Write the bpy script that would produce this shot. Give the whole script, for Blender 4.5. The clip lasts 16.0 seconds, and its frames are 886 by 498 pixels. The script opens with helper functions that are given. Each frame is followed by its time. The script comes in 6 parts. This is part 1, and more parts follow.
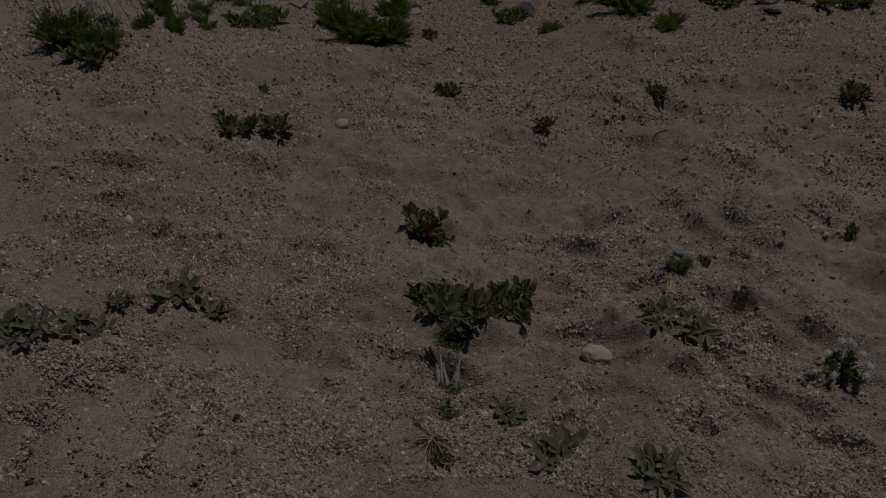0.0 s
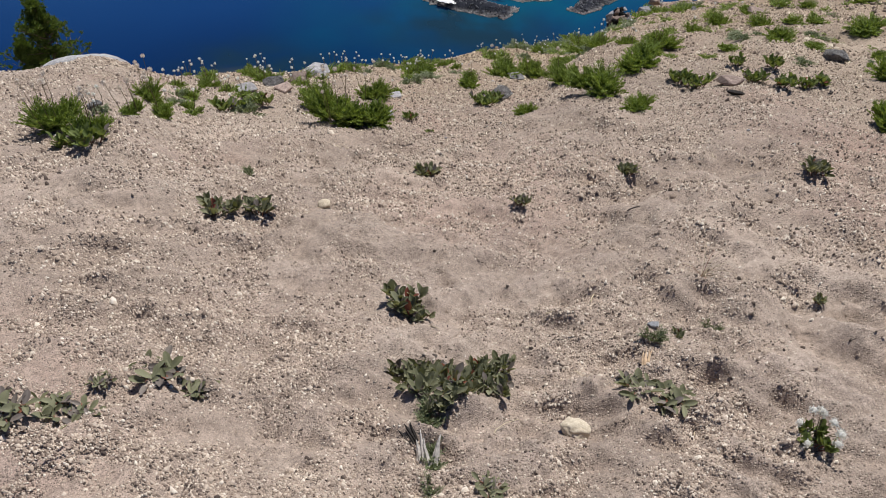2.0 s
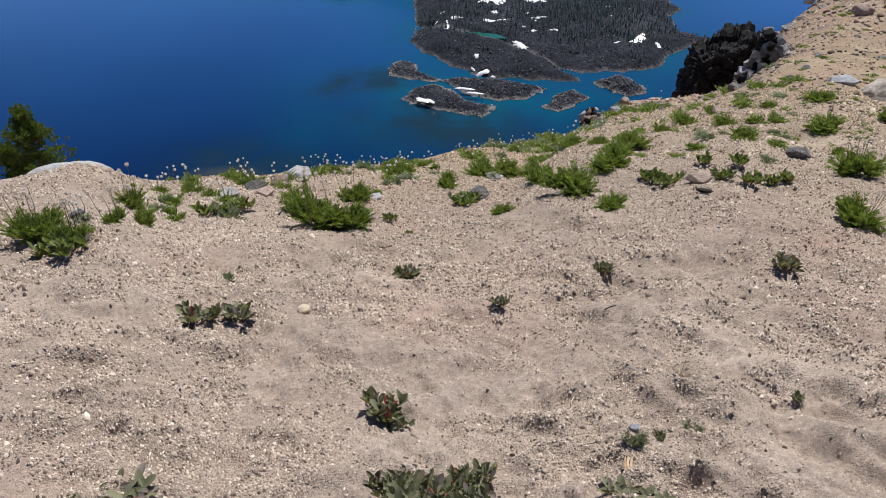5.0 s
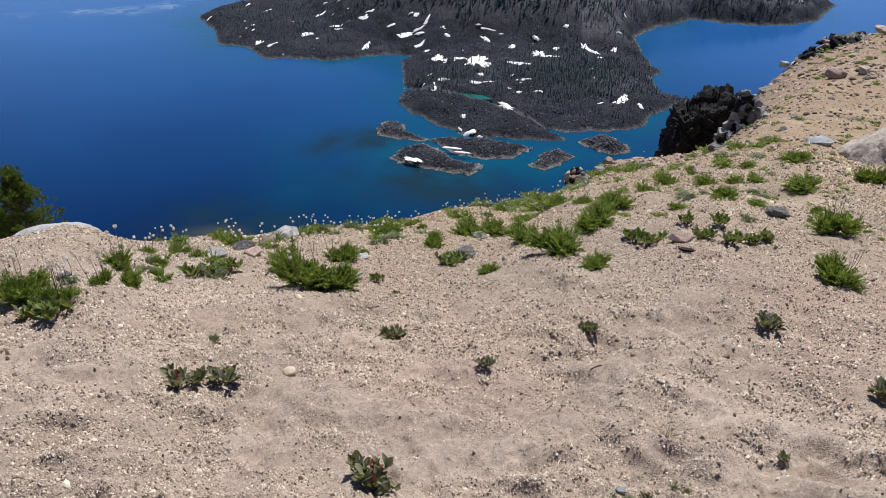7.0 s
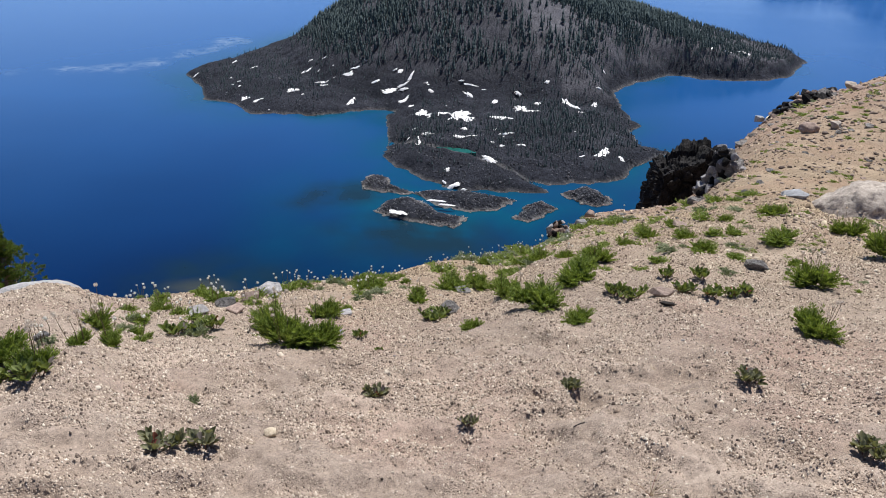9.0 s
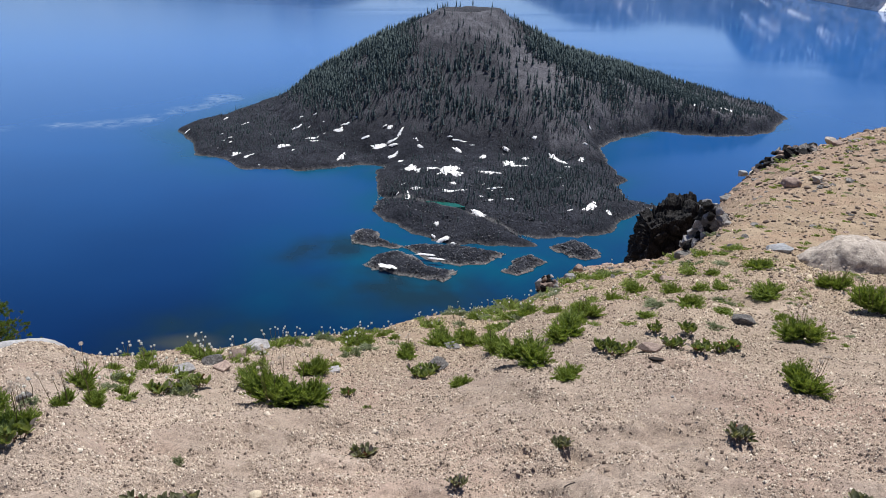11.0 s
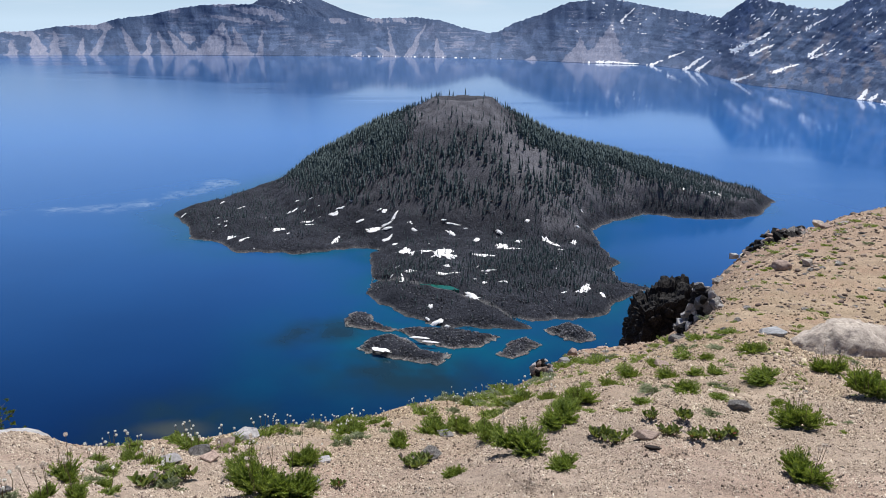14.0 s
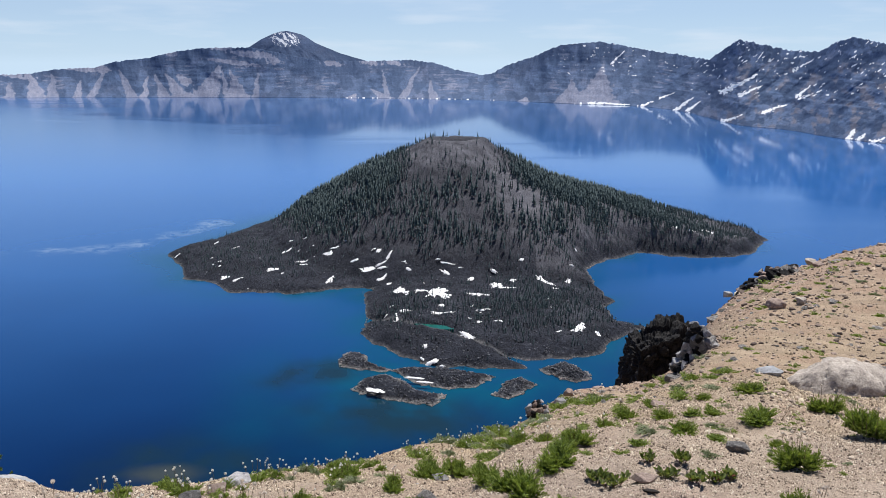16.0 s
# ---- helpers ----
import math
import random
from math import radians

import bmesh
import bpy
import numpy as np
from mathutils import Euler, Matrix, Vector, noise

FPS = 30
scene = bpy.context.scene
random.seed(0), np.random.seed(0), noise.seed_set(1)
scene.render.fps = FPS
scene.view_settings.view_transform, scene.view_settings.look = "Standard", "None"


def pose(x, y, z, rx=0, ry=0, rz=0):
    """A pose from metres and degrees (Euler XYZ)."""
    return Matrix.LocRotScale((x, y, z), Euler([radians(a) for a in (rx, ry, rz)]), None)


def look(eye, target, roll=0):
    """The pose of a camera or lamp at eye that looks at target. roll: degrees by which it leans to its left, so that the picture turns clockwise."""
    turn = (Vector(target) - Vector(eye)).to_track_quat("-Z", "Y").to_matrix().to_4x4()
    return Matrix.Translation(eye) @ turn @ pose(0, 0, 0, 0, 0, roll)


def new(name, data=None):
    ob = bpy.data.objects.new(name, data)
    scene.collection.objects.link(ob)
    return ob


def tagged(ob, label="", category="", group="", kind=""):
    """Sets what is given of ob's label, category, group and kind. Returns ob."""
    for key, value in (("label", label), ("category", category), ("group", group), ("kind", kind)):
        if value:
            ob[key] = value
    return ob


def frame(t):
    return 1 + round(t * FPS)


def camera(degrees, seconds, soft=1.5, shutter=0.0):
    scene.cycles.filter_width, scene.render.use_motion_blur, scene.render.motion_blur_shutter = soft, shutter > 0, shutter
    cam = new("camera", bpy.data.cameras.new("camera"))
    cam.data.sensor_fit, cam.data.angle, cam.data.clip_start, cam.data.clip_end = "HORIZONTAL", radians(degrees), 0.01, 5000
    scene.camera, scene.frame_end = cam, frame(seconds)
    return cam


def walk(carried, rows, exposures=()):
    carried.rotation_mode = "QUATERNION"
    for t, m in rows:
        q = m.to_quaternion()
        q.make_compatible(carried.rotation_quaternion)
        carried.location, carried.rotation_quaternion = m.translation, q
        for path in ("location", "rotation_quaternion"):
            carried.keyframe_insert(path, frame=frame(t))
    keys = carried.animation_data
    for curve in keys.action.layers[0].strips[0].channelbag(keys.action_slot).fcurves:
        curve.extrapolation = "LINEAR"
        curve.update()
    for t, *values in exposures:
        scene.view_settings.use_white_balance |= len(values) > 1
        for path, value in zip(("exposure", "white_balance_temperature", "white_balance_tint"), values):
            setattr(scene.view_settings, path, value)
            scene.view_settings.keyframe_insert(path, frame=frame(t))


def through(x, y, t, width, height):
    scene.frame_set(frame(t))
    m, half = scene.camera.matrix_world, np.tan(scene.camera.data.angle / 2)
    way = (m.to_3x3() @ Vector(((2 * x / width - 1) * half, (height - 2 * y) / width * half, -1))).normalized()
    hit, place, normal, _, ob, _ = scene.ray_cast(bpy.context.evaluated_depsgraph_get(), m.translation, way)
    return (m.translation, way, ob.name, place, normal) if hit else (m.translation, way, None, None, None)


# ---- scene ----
cam = camera(63.26, 16.0, soft=0.5)
# seconds, eye (x, y, z), turn about x, y and z
ROWS = [
    (0.0, -0.0862, 0.0627, 1.4172, 39.54, 1.03, 7.21),
    (0.5, -0.0868, 0.0574, 1.4308, 40.77, 0.77, 6.74),
    (1.0, -0.0797, 0.0492, 1.4425, 42.19, 0.74, 6.38),
    (1.5, -0.0723, 0.0393, 1.4532, 43.82, 0.72, 6.08),
    (2.0, -0.0643, 0.0309, 1.4634, 45.47, 0.72, 5.75),
    (2.5, -0.0611, 0.0305, 1.4736, 46.99, 0.72, 5.45),
    (3.0, -0.0580, 0.0403, 1.4802, 48.33, 0.72, 5.15),
    (3.5, -0.0574, 0.0434, 1.4890, 49.52, 0.70, 4.84),
    (4.0, -0.0551, 0.0420, 1.4983, 50.65, 0.70, 4.52),
    (6.5, -0.0359, 0.0292, 1.5406, 56.15, 0.46, 3.36),
    (7.0, -0.0349, 0.0223, 1.5489, 57.37, 0.34, 3.09),
    (7.5, -0.0329, 0.0212, 1.5588, 58.55, 0.20, 2.79),
    (8.0, -0.0296, 0.0210, 1.5640, 59.65, 0.15, 2.42),
    (8.5, -0.0263, 0.0179, 1.5722, 60.61, 0.12, 2.11),
    (9.0, -0.0200, 0.0172, 1.5812, 61.52, 0.08, 1.85),
    (11.5, -0.0096, 0.0065, 1.6148, 66.94, -0.09, 0.86),
    (12.0, -0.0047, 0.0053, 1.6229, 68.07, -0.07, 0.76),
    (12.5, -0.0042, -0.0009, 1.6294, 69.17, -0.08, 0.68),
    (13.0, -0.0048, -0.0016, 1.6328, 70.28, -0.10, 0.61),
    (13.5, -0.0023, -0.0016, 1.6368, 71.35, -0.08, 0.56),
    (14.0, -0.0008, -0.0053, 1.6391, 72.37, -0.09, 0.49),
    (14.5, -0.0013, -0.0134, 1.6448, 73.33, -0.08, 0.42),
    (15.0, 0.0017, -0.0135, 1.6499, 74.17, -0.03, 0.30),
    (15.5, 0.0016, -0.0087, 1.6499, 74.90, 0.02, 0.16),
    (16.0, 0.0000, 0.0000, 1.6500, 75.50, 0.00, 0.00),
]
EXPOSURES = [(0.0, -2.75), (0.5, -1.66), (1.0, -0.96), (1.5, -0.34), (2.0, 0.03), (4.0, 0.12), (9.0, 0.25), (16.0, 0.27)]
walk(cam, [(t, pose(x, y, z, rx, ry, rz)) for t, x, y, z, rx, ry, rz in ROWS], EXPOSURES)

# ---- world and sun ----
SUN_AZ, SUN_EL = 24.0, 63.0  # degrees to the right of the way ahead, and above the horizon
world = bpy.data.worlds.new("world")
scene.world = world
world.use_nodes = True
wn = world.node_tree.nodes
sky = wn.new("ShaderNodeTexSky")
sky.sky_type = "NISHITA"
sky.sun_disc = False
sky.sun_elevation = radians(SUN_EL)
sky.sun_rotation = radians(SUN_AZ)
sky.altitude = 2300
sky.air_density, sky.dust_density, sky.ozone_density = 1.0, 0.9, 4.0
wn["Background"].inputs["Strength"].default_value = 0.09
cool = wn.new("ShaderNodeMix")
cool.data_type, cool.blend_type = "RGBA", "MULTIPLY"
cool.inputs[0].default_value = 1.0
cool.inputs[7].default_value = (0.42, 0.55, 0.77, 1)
world.node_tree.links.new(sky.outputs[0], cool.inputs[6])
# thin fair-weather cloud low over the far rim
wl = world.node_tree.links
wc, wm, wt, wr = (wn.new("ShaderNode" + k) for k in ("TexCoord", "Mapping", "TexNoise", "ValToRGB"))
wm.inputs["Scale"].default_value = (3.0, 3.0, 22.0)
wt.inputs["Scale"].default_value, wt.inputs["Detail"].default_value = 2.2, 6.0
wr.color_ramp.elements[0].position, wr.color_ramp.elements[1].position = 0.5, 0.72
band, bank = wn.new("ShaderNodeSeparateXYZ"), wn.new("ShaderNodeValToRGB")
for p, c in ((0.0, 0.0), (0.03, 0.5), (0.07, 0.25), (0.2, 0.0)):
    e = bank.color_ramp.elements.new(p)
    e.color = (c, c, c, 1)
bank.color_ramp.elements.remove(bank.color_ramp.elements[-1])
both, veil = wn.new("ShaderNodeMath"), wn.new("ShaderNodeMix")
both.operation = "MULTIPLY"
veil.data_type, veil.inputs[7].default_value = "RGBA", (7.4, 8.0, 8.9, 1)
wl.new(wc.outputs["Generated"], wm.inputs[0])
wl.new(wm.outputs[0], wt.inputs["Vector"])
wl.new(wt.outputs["Fac"], wr.inputs[0])
wl.new(wc.outputs["Generated"], band.inputs[0])
wl.new(band.outputs["Z"], bank.inputs[0])
wl.new(wr.outputs[0], both.inputs[0])
wl.new(bank.outputs[0], both.inputs[1])
wl.new(both.outputs[0], veil.inputs[0])
# summer haze whitens the sky towards the horizon
hz, haze = wn.new("ShaderNodeValToRGB"), wn.new("ShaderNodeMix")
for p, c in ((0.0, 1.0), (0.012, 0.85), (0.06, 0.67), (0.17, 0.6), (0.26, 0.26), (0.38, 0.0)):
    e = hz.color_ramp.elements.new(p)
    e.color = (c, c, c, 1)
hz.color_ramp.elements.remove(hz.color_ramp.elements[-1])
hz.color_ramp.elements.remove(hz.color_ramp.elements[0])
haze.data_type, haze.inputs[7].default_value = "RGBA", (5.5, 7.05, 8.6, 1)
wl.new(band.outputs["Z"], hz.inputs[0])
wl.new(hz.outputs[0], haze.inputs[0])
wl.new(cool.outputs[2], haze.inputs[6])
wl.new(haze.outputs[2], veil.inputs[6])
wl.new(veil.outputs[2], wn["Background"].inputs["Color"])
sun_data = bpy.data.lights.new("sun", "SUN")
sun_data.energy, sun_data.angle, sun_data.color = 5.0, radians(0.53), (1.0, 0.97, 0.93)
sun = new("sun", sun_data)
sun_dir = Vector((math.sin(radians(SUN_AZ)) * math.cos(radians(SUN_EL)), math.cos(radians(SUN_AZ)) * math.cos(radians(SUN_EL)), math.sin(radians(SUN_EL))))
sun.matrix_world = look(sun_dir * 300, (0, 0, 0))

# ---- materials ----
def shader(name, rough=0.9, spec=0.3):
    m = bpy.data.materials.new(name)
    m.use_nodes = True
    b = m.node_tree.nodes["Principled BSDF"]
    b.inputs["Roughness"].default_value = rough
    b.inputs["Specular IOR Level"].default_value = spec
    return m, m.node_tree.nodes, m.node_tree.links, b


def coords(n, l, kind="Object", scale=(1, 1, 1)):
    c, mp = n.new("ShaderNodeTexCoord"), n.new("ShaderNodeMapping")
    mp.inputs["Scale"].default_value = scale
    l.new(c.outputs[kind], mp.inputs[0])
    return mp.outputs[0]


def noise_tex(n, l, vec, scale, detail=4.0, rough=0.6, warp=0.0):
    t = n.new("ShaderNodeTexNoise")
    t.inputs["Scale"].default_value, t.inputs["Detail"].default_value = scale, detail
    t.inputs["Roughness"].default_value, t.inputs["Distortion"].default_value = rough, warp
    l.new(vec, t.inputs["Vector"])
    return t.outputs["Fac"]


def ramp(n, l, fac, stops):
    r = n.new("ShaderNodeValToRGB")
    e = r.color_ramp.elements
    while len(e) < len(stops):
        e.new(0.5)
    for el, (p, c) in zip(e, stops):
        el.position, el.color = p, (*c, 1) if len(c) == 3 else c
    l.new(fac, r.inputs[0])
    return r.outputs[0]


def grey(v):
    return (v, v, v)


def blend(n, l, fac, a, b, kind="MIX"):
    x = n.new("ShaderNodeMix")
    x.data_type, x.blend_type = "RGBA", kind
    for sock, v in ((x.inputs[0], fac), (x.inputs[6], a), (x.inputs[7], b)):
        if isinstance(v, (int, float)):
            sock.default_value = v
        elif isinstance(v, tuple):
            sock.default_value = (*v, 1)
        else:
            l.new(v, sock)
    return x.outputs[2]


def maths(n, l, op, a, b=0.0):
    x = n.new("ShaderNodeMath")
    x.operation = op
    for sock, v in zip(x.inputs, (a, b)):
        if isinstance(v, (int, float)):
            sock.default_value = v
        else:
            l.new(v, sock)
    return x.outputs[0]


def bump(n, l, b, height, dist, strength=1.0):
    k = n.new("ShaderNodeBump")
    k.inputs["Distance"].default_value, k.inputs["Strength"].default_value = dist, strength
    l.new(height, k.inputs["Height"])
    l.new(k.outputs[0], b.inputs["Normal"])


def random_of(n, kind="object"):
    return n.new("ShaderNodeObjectInfo").outputs["Random"] if kind == "object" else n.new("ShaderNodeNewGeometry").outputs["Random Per Island"]


def ochre(n, l, c):
    """The soil turns from grey-tan pumice through a pinkish band to ochre farther down the slope."""
    far = n.new("ShaderNodeSeparateXYZ")
    l.new(coords(n, l), far.inputs[0])
    k = maths(n, l, "ADD", far.outputs["Y"], maths(n, l, "MULTIPLY", noise_tex(n, l, coords(n, l), 0.6, 4, 0.6), 4.0))
    near = ramp(n, l, maths(n, l, "MULTIPLY", k, 0.07), [(0.2, (1.11, 1.12, 1.16)), (0.33, (1.09, 1.1, 1.13)), (0.5, (1.03, 1.04, 1.05)), (0.75, (1.02, 1.03, 1.04))])
    c = blend(n, l, 1.0, c, near, "MULTIPLY")
    return blend(n, l, ramp(n, l, maths(n, l, "MULTIPLY", k, 0.07), [(0.45, grey(0)), (0.75, grey(1))]), c, ramp(n, l, maths(n, l, "MULTIPLY", k, 0.03), [(0.4, (0.98, 0.94, 0.82)), (0.8, (0.92, 0.84, 0.77))]), "MULTIPLY")


def soil_material():
    m, n, l, b = shader("pumice_soil", 0.95, 0.15)
    v = coords(n, l)
    fine = noise_tex(n, l, v, 300, 3, 0.75)
    mid = noise_tex(n, l, v, 42, 5, 0.72)
    big = noise_tex(n, l, v, 1.3, 4, 0.6, 0.4)
    red = noise_tex(n, l, v, 0.75, 3, 0.55, 0.3)
    lilac = noise_tex(n, l, v, 1.9, 4, 0.6, 0.5)
    base = ramp(n, l, big, [(0.3, (0.222, 0.172, 0.133)), (0.55, (0.306, 0.243, 0.191)), (0.75, (0.383, 0.31, 0.245))])
    base = blend(n, l, maths(n, l, "MULTIPLY", ramp(n, l, red, [(0.48, grey(0)), (0.68, grey(1))]), 0.55), base, (0.285, 0.187, 0.145))
    base = blend(n, l, maths(n, l, "MULTIPLY", ramp(n, l, lilac, [(0.5, grey(0)), (0.66, grey(1))]), 0.2), base, (0.2, 0.16, 0.145))
    base = blend(n, l, 0.5, base, ramp(n, l, mid, [(0.3, grey(0.2)), (0.5, grey(0.55)), (0.72, grey(0.95))]), "OVERLAY")
    base = blend(n, l, 0.4, base, ramp(n, l, fine, [(0.32, grey(0.05)), (0.48, grey(0.5)), (0.64, grey(0.95))]), "OVERLAY")
    # loose grit at two sizes: small rounded cells, some pale, some dark
    height = maths(n, l, "ADD", maths(n, l, "MULTIPLY", mid, 0.6), maths(n, l, "MULTIPLY", fine, 0.35))
    for size, lo, hi, proud in ((260, 0.3, 0.46, 0.45), (130, 0.42, 0.58, 0.8)):
        cell = n.new("ShaderNodeTexVoronoi")
        cell.inputs["Scale"].default_value = size
        l.new(v, cell.inputs["Vector"])
        tone = n.new("ShaderNodeSeparateColor")
        l.new(cell.outputs["Color"], tone.inputs[0])
        grit = ramp(n, l, tone.outputs[0], [(0.0, (0.12, 0.092, 0.074)), (0.2, (0.19, 0.146, 0.115)), (0.6, (0.28, 0.22, 0.168)), (0.85, (0.38, 0.308, 0.238)), (1.0, (0.52, 0.445, 0.35))])
        patch = ramp(n, l, noise_tex(n, l, v, 4.5 * 110 / size, 4, 0.65), [(lo, grey(0.1)), (hi, grey(1.0))])
        some = ramp(n, l, tone.outputs[1], [(0.35, grey(0)), (0.45, grey(1))])
        dome = ramp(n, l, cell.outputs["Distance"], [(0.1, grey(1)), (0.55, grey(0))])
        on = maths(n, l, "MULTIPLY", maths(n, l, "MULTIPLY", patch, some), ramp(n, l, cell.outputs["Distance"], [(0.38, grey(1)), (0.5, grey(0))]))
        base = blend(n, l, on, base, grit)
        height = maths(n, l, "ADD", height, maths(n, l, "MULTIPLY", maths(n, l, "MULTIPLY", dome, on), proud))
    l.new(ochre(n, l, base), b.inputs["Base Color"])
    bump(n, l, b, height, 0.0055)
    return m


def stone_material(name, dark, mid, light, scale=14.0, relief=0.01, vary=0.35, kind="object", spots=None):
    m, n, l, b = shader(name, 0.9, 0.2)
    v = coords(n, l)
    a = noise_tex(n, l, v, scale, 6, 0.68, 0.4)
    f = noise_tex(n, l, v, scale * 9, 3, 0.7)
    c = ramp(n, l, a, [(0.3, dark), (0.52, mid), (0.72, light)])
    c = blend(n, l, 0.45, c, ramp(n, l, f, [(0.3, grey(0.2)), (0.5, grey(0.5)), (0.7, grey(0.85))]), "OVERLAY")
    if spots:
        s = ramp(n, l, noise_tex(n, l, v, scale * 2.3, 5, 0.7), [(0.56, grey(0)), (0.62, grey(1))])
        c = blend(n, l, maths(n, l, "MULTIPLY", s, 0.8), c, spots)
    r = ramp(n, l, random_of(n, kind), [(0.0, grey(0.5 - vary)), (1.0, grey(0.5 + vary))])
    c = blend(n, l, 0.8, c, r, "OVERLAY")
    l.new(c, b.inputs["Base Color"])
    bump(n, l, b, maths(n, l, "ADD", a, maths(n, l, "MULTIPLY", f, 0.4)), relief)
    return m


def gravel_material():
    m, n, l, b = shader("gravel_stone", 0.9, 0.2)
    r = random_of(n, "island")
    c = ramp(n, l, r, [(0.0, (0.055, 0.042, 0.035)), (0.1, (0.13, 0.097, 0.078)), (0.24, (0.25, 0.195, 0.151)), (0.58, (0.352, 0.283, 0.221)), (0.87, (0.485, 0.405, 0.322)), (1.0, (0.62, 0.55, 0.45))])
    c = ochre(n, l, c)
    f = noise_tex(n, l, coords(n, l), 140, 3, 0.7)
    c = blend(n, l, 0.5, c, ramp(n, l, f, [(0.3, grey(0.25)), (0.7, grey(0.8))]), "OVERLAY")
    l.new(c, b.inputs["Base Color"])
    bump(n, l, b, f, 0.0015)
    return m


def leaf_material(name, low, high, rough=0.6, kind="object", through=0.25, glow=(1.0, 1.0, 0.45)):
    m, n, l, b = shader(name, rough, 0.2)
    v = coords(n, l)
    c = ramp(n, l, random_of(n, kind), [(0.0, low), (1.0, high)])
    c = blend(n, l, 0.5, c, ramp(n, l, noise_tex(n, l, v, 60, 3, 0.6), [(0.3, grey(0.3)), (0.7, grey(0.72))]), "OVERLAY")
    l.new(c, b.inputs["Base Color"])
    t = n.new("ShaderNodeBsdfTranslucent")
    l.new(blend(n, l, 1.0, c, glow, "MULTIPLY"), t.inputs["Color"])
    x = n.new("ShaderNodeMixShader")
    x.inputs[0].default_value = through
    l.new(b.outputs[0], x.inputs[1])
    l.new(t.outputs[0], x.inputs[2])
    l.new(x.outputs[0], n["Material Output"].inputs["Surface"])
    return m


def plain_material(name, color, rough=0.8, scale=30.0, amount=0.4, relief=0.002):
    m, n, l, b = shader(name, rough, 0.25)
    f = noise_tex(n, l, coords(n, l), scale, 5, 0.65)
    l.new(blend(n, l, amount, color, ramp(n, l, f, [(0.3, grey(0.2)), (0.7, grey(0.85))]), "OVERLAY"), b.inputs["Base Color"])
    bump(n, l, b, f, relief)
    return m


def snow_material():
    m, n, l, b = shader("old_snow", 0.7, 0.3)
    f = noise_tex(n, l, coords(n, l), 0.35, 5, 0.65)
    l.new(ramp(n, l, f, [(0.3, (0.7, 0.7, 0.7)), (0.6, (0.86, 0.87, 0.88))]), b.inputs["Base Color"])
    bump(n, l, b, f, 0.6)
    return m


def lava_material():
    """Dark cinder and block lava of the island; the shore blocks are paler."""
    m, n, l, b = shader("dark_lava", 0.95, 0.15)
    v = coords(n, l)
    big = noise_tex(n, l, v, 0.03, 5, 0.6, 0.3)
    mid = noise_tex(n, l, v, 0.35, 5, 0.75)
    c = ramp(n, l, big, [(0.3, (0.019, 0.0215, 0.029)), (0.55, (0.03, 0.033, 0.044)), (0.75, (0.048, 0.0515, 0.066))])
    c = blend(n, l, 0.75, c, ramp(n, l, mid, [(0.3, grey(0.1)), (0.5, grey(0.5)), (0.7, grey(0.95))]), "OVERLAY")
    at = n.new("ShaderNodeAttribute")
    at.attribute_name = "shore"
    c = blend(n, l, maths(n, l, "MULTIPLY", at.outputs["Fac"], ramp(n, l, mid, [(0.35, grey(0.3)), (0.6, grey(1))])), c, (0.3, 0.29, 0.28))
    ci = n.new("ShaderNodeAttribute")
    ci.attribute_name = "cinder"
    c = blend(n, l, ci.outputs["Fac"], c, blend(n, l, 0.4, (0.122, 0.122, 0.139), ramp(n, l, noise_tex(n, l, v, 0.08, 5, 0.6), [(0.3, grey(0.2)), (0.7, grey(0.85))]), "OVERLAY"))
    l.new(c, b.inputs["Base Color"])
    bump(n, l, b, maths(n, l, "ADD", mid, noise_tex(n, l, v, 0.9, 4, 0.7)), 1.6)
    return m


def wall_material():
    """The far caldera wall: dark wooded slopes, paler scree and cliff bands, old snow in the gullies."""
    m, n, l, b = shader("hazed_caldera_rock", 0.95, 0.1)
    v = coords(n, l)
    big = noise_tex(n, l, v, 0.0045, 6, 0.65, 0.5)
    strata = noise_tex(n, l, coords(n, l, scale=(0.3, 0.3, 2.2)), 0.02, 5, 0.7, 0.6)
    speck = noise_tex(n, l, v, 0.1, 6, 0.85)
    # aerial haze is painted in: rock, scree and wood are all paled and blued
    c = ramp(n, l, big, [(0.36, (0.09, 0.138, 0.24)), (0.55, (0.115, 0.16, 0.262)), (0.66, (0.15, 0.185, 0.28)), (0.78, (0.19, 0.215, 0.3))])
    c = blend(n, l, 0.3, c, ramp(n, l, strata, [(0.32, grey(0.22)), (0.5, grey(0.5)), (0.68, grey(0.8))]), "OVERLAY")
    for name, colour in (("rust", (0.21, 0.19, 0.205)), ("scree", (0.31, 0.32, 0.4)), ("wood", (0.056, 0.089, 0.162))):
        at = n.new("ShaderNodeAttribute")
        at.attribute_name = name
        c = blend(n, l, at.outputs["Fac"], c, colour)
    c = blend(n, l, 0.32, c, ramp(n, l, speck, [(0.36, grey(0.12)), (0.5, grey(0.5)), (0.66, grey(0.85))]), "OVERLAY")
    at = n.new("ShaderNodeAttribute")
    at.attribute_name = "snow"
    c = blend(n, l, ramp(n, l, at.outputs["Fac"], [(0.4, grey(0)), (0.6, grey(1))]), c, (0.87, 0.88, 0.9))
    l.new(c, b.inputs["Base Color"])
    bump(n, l, b, maths(n, l, "ADD", strata, speck), 0.9)
    return m


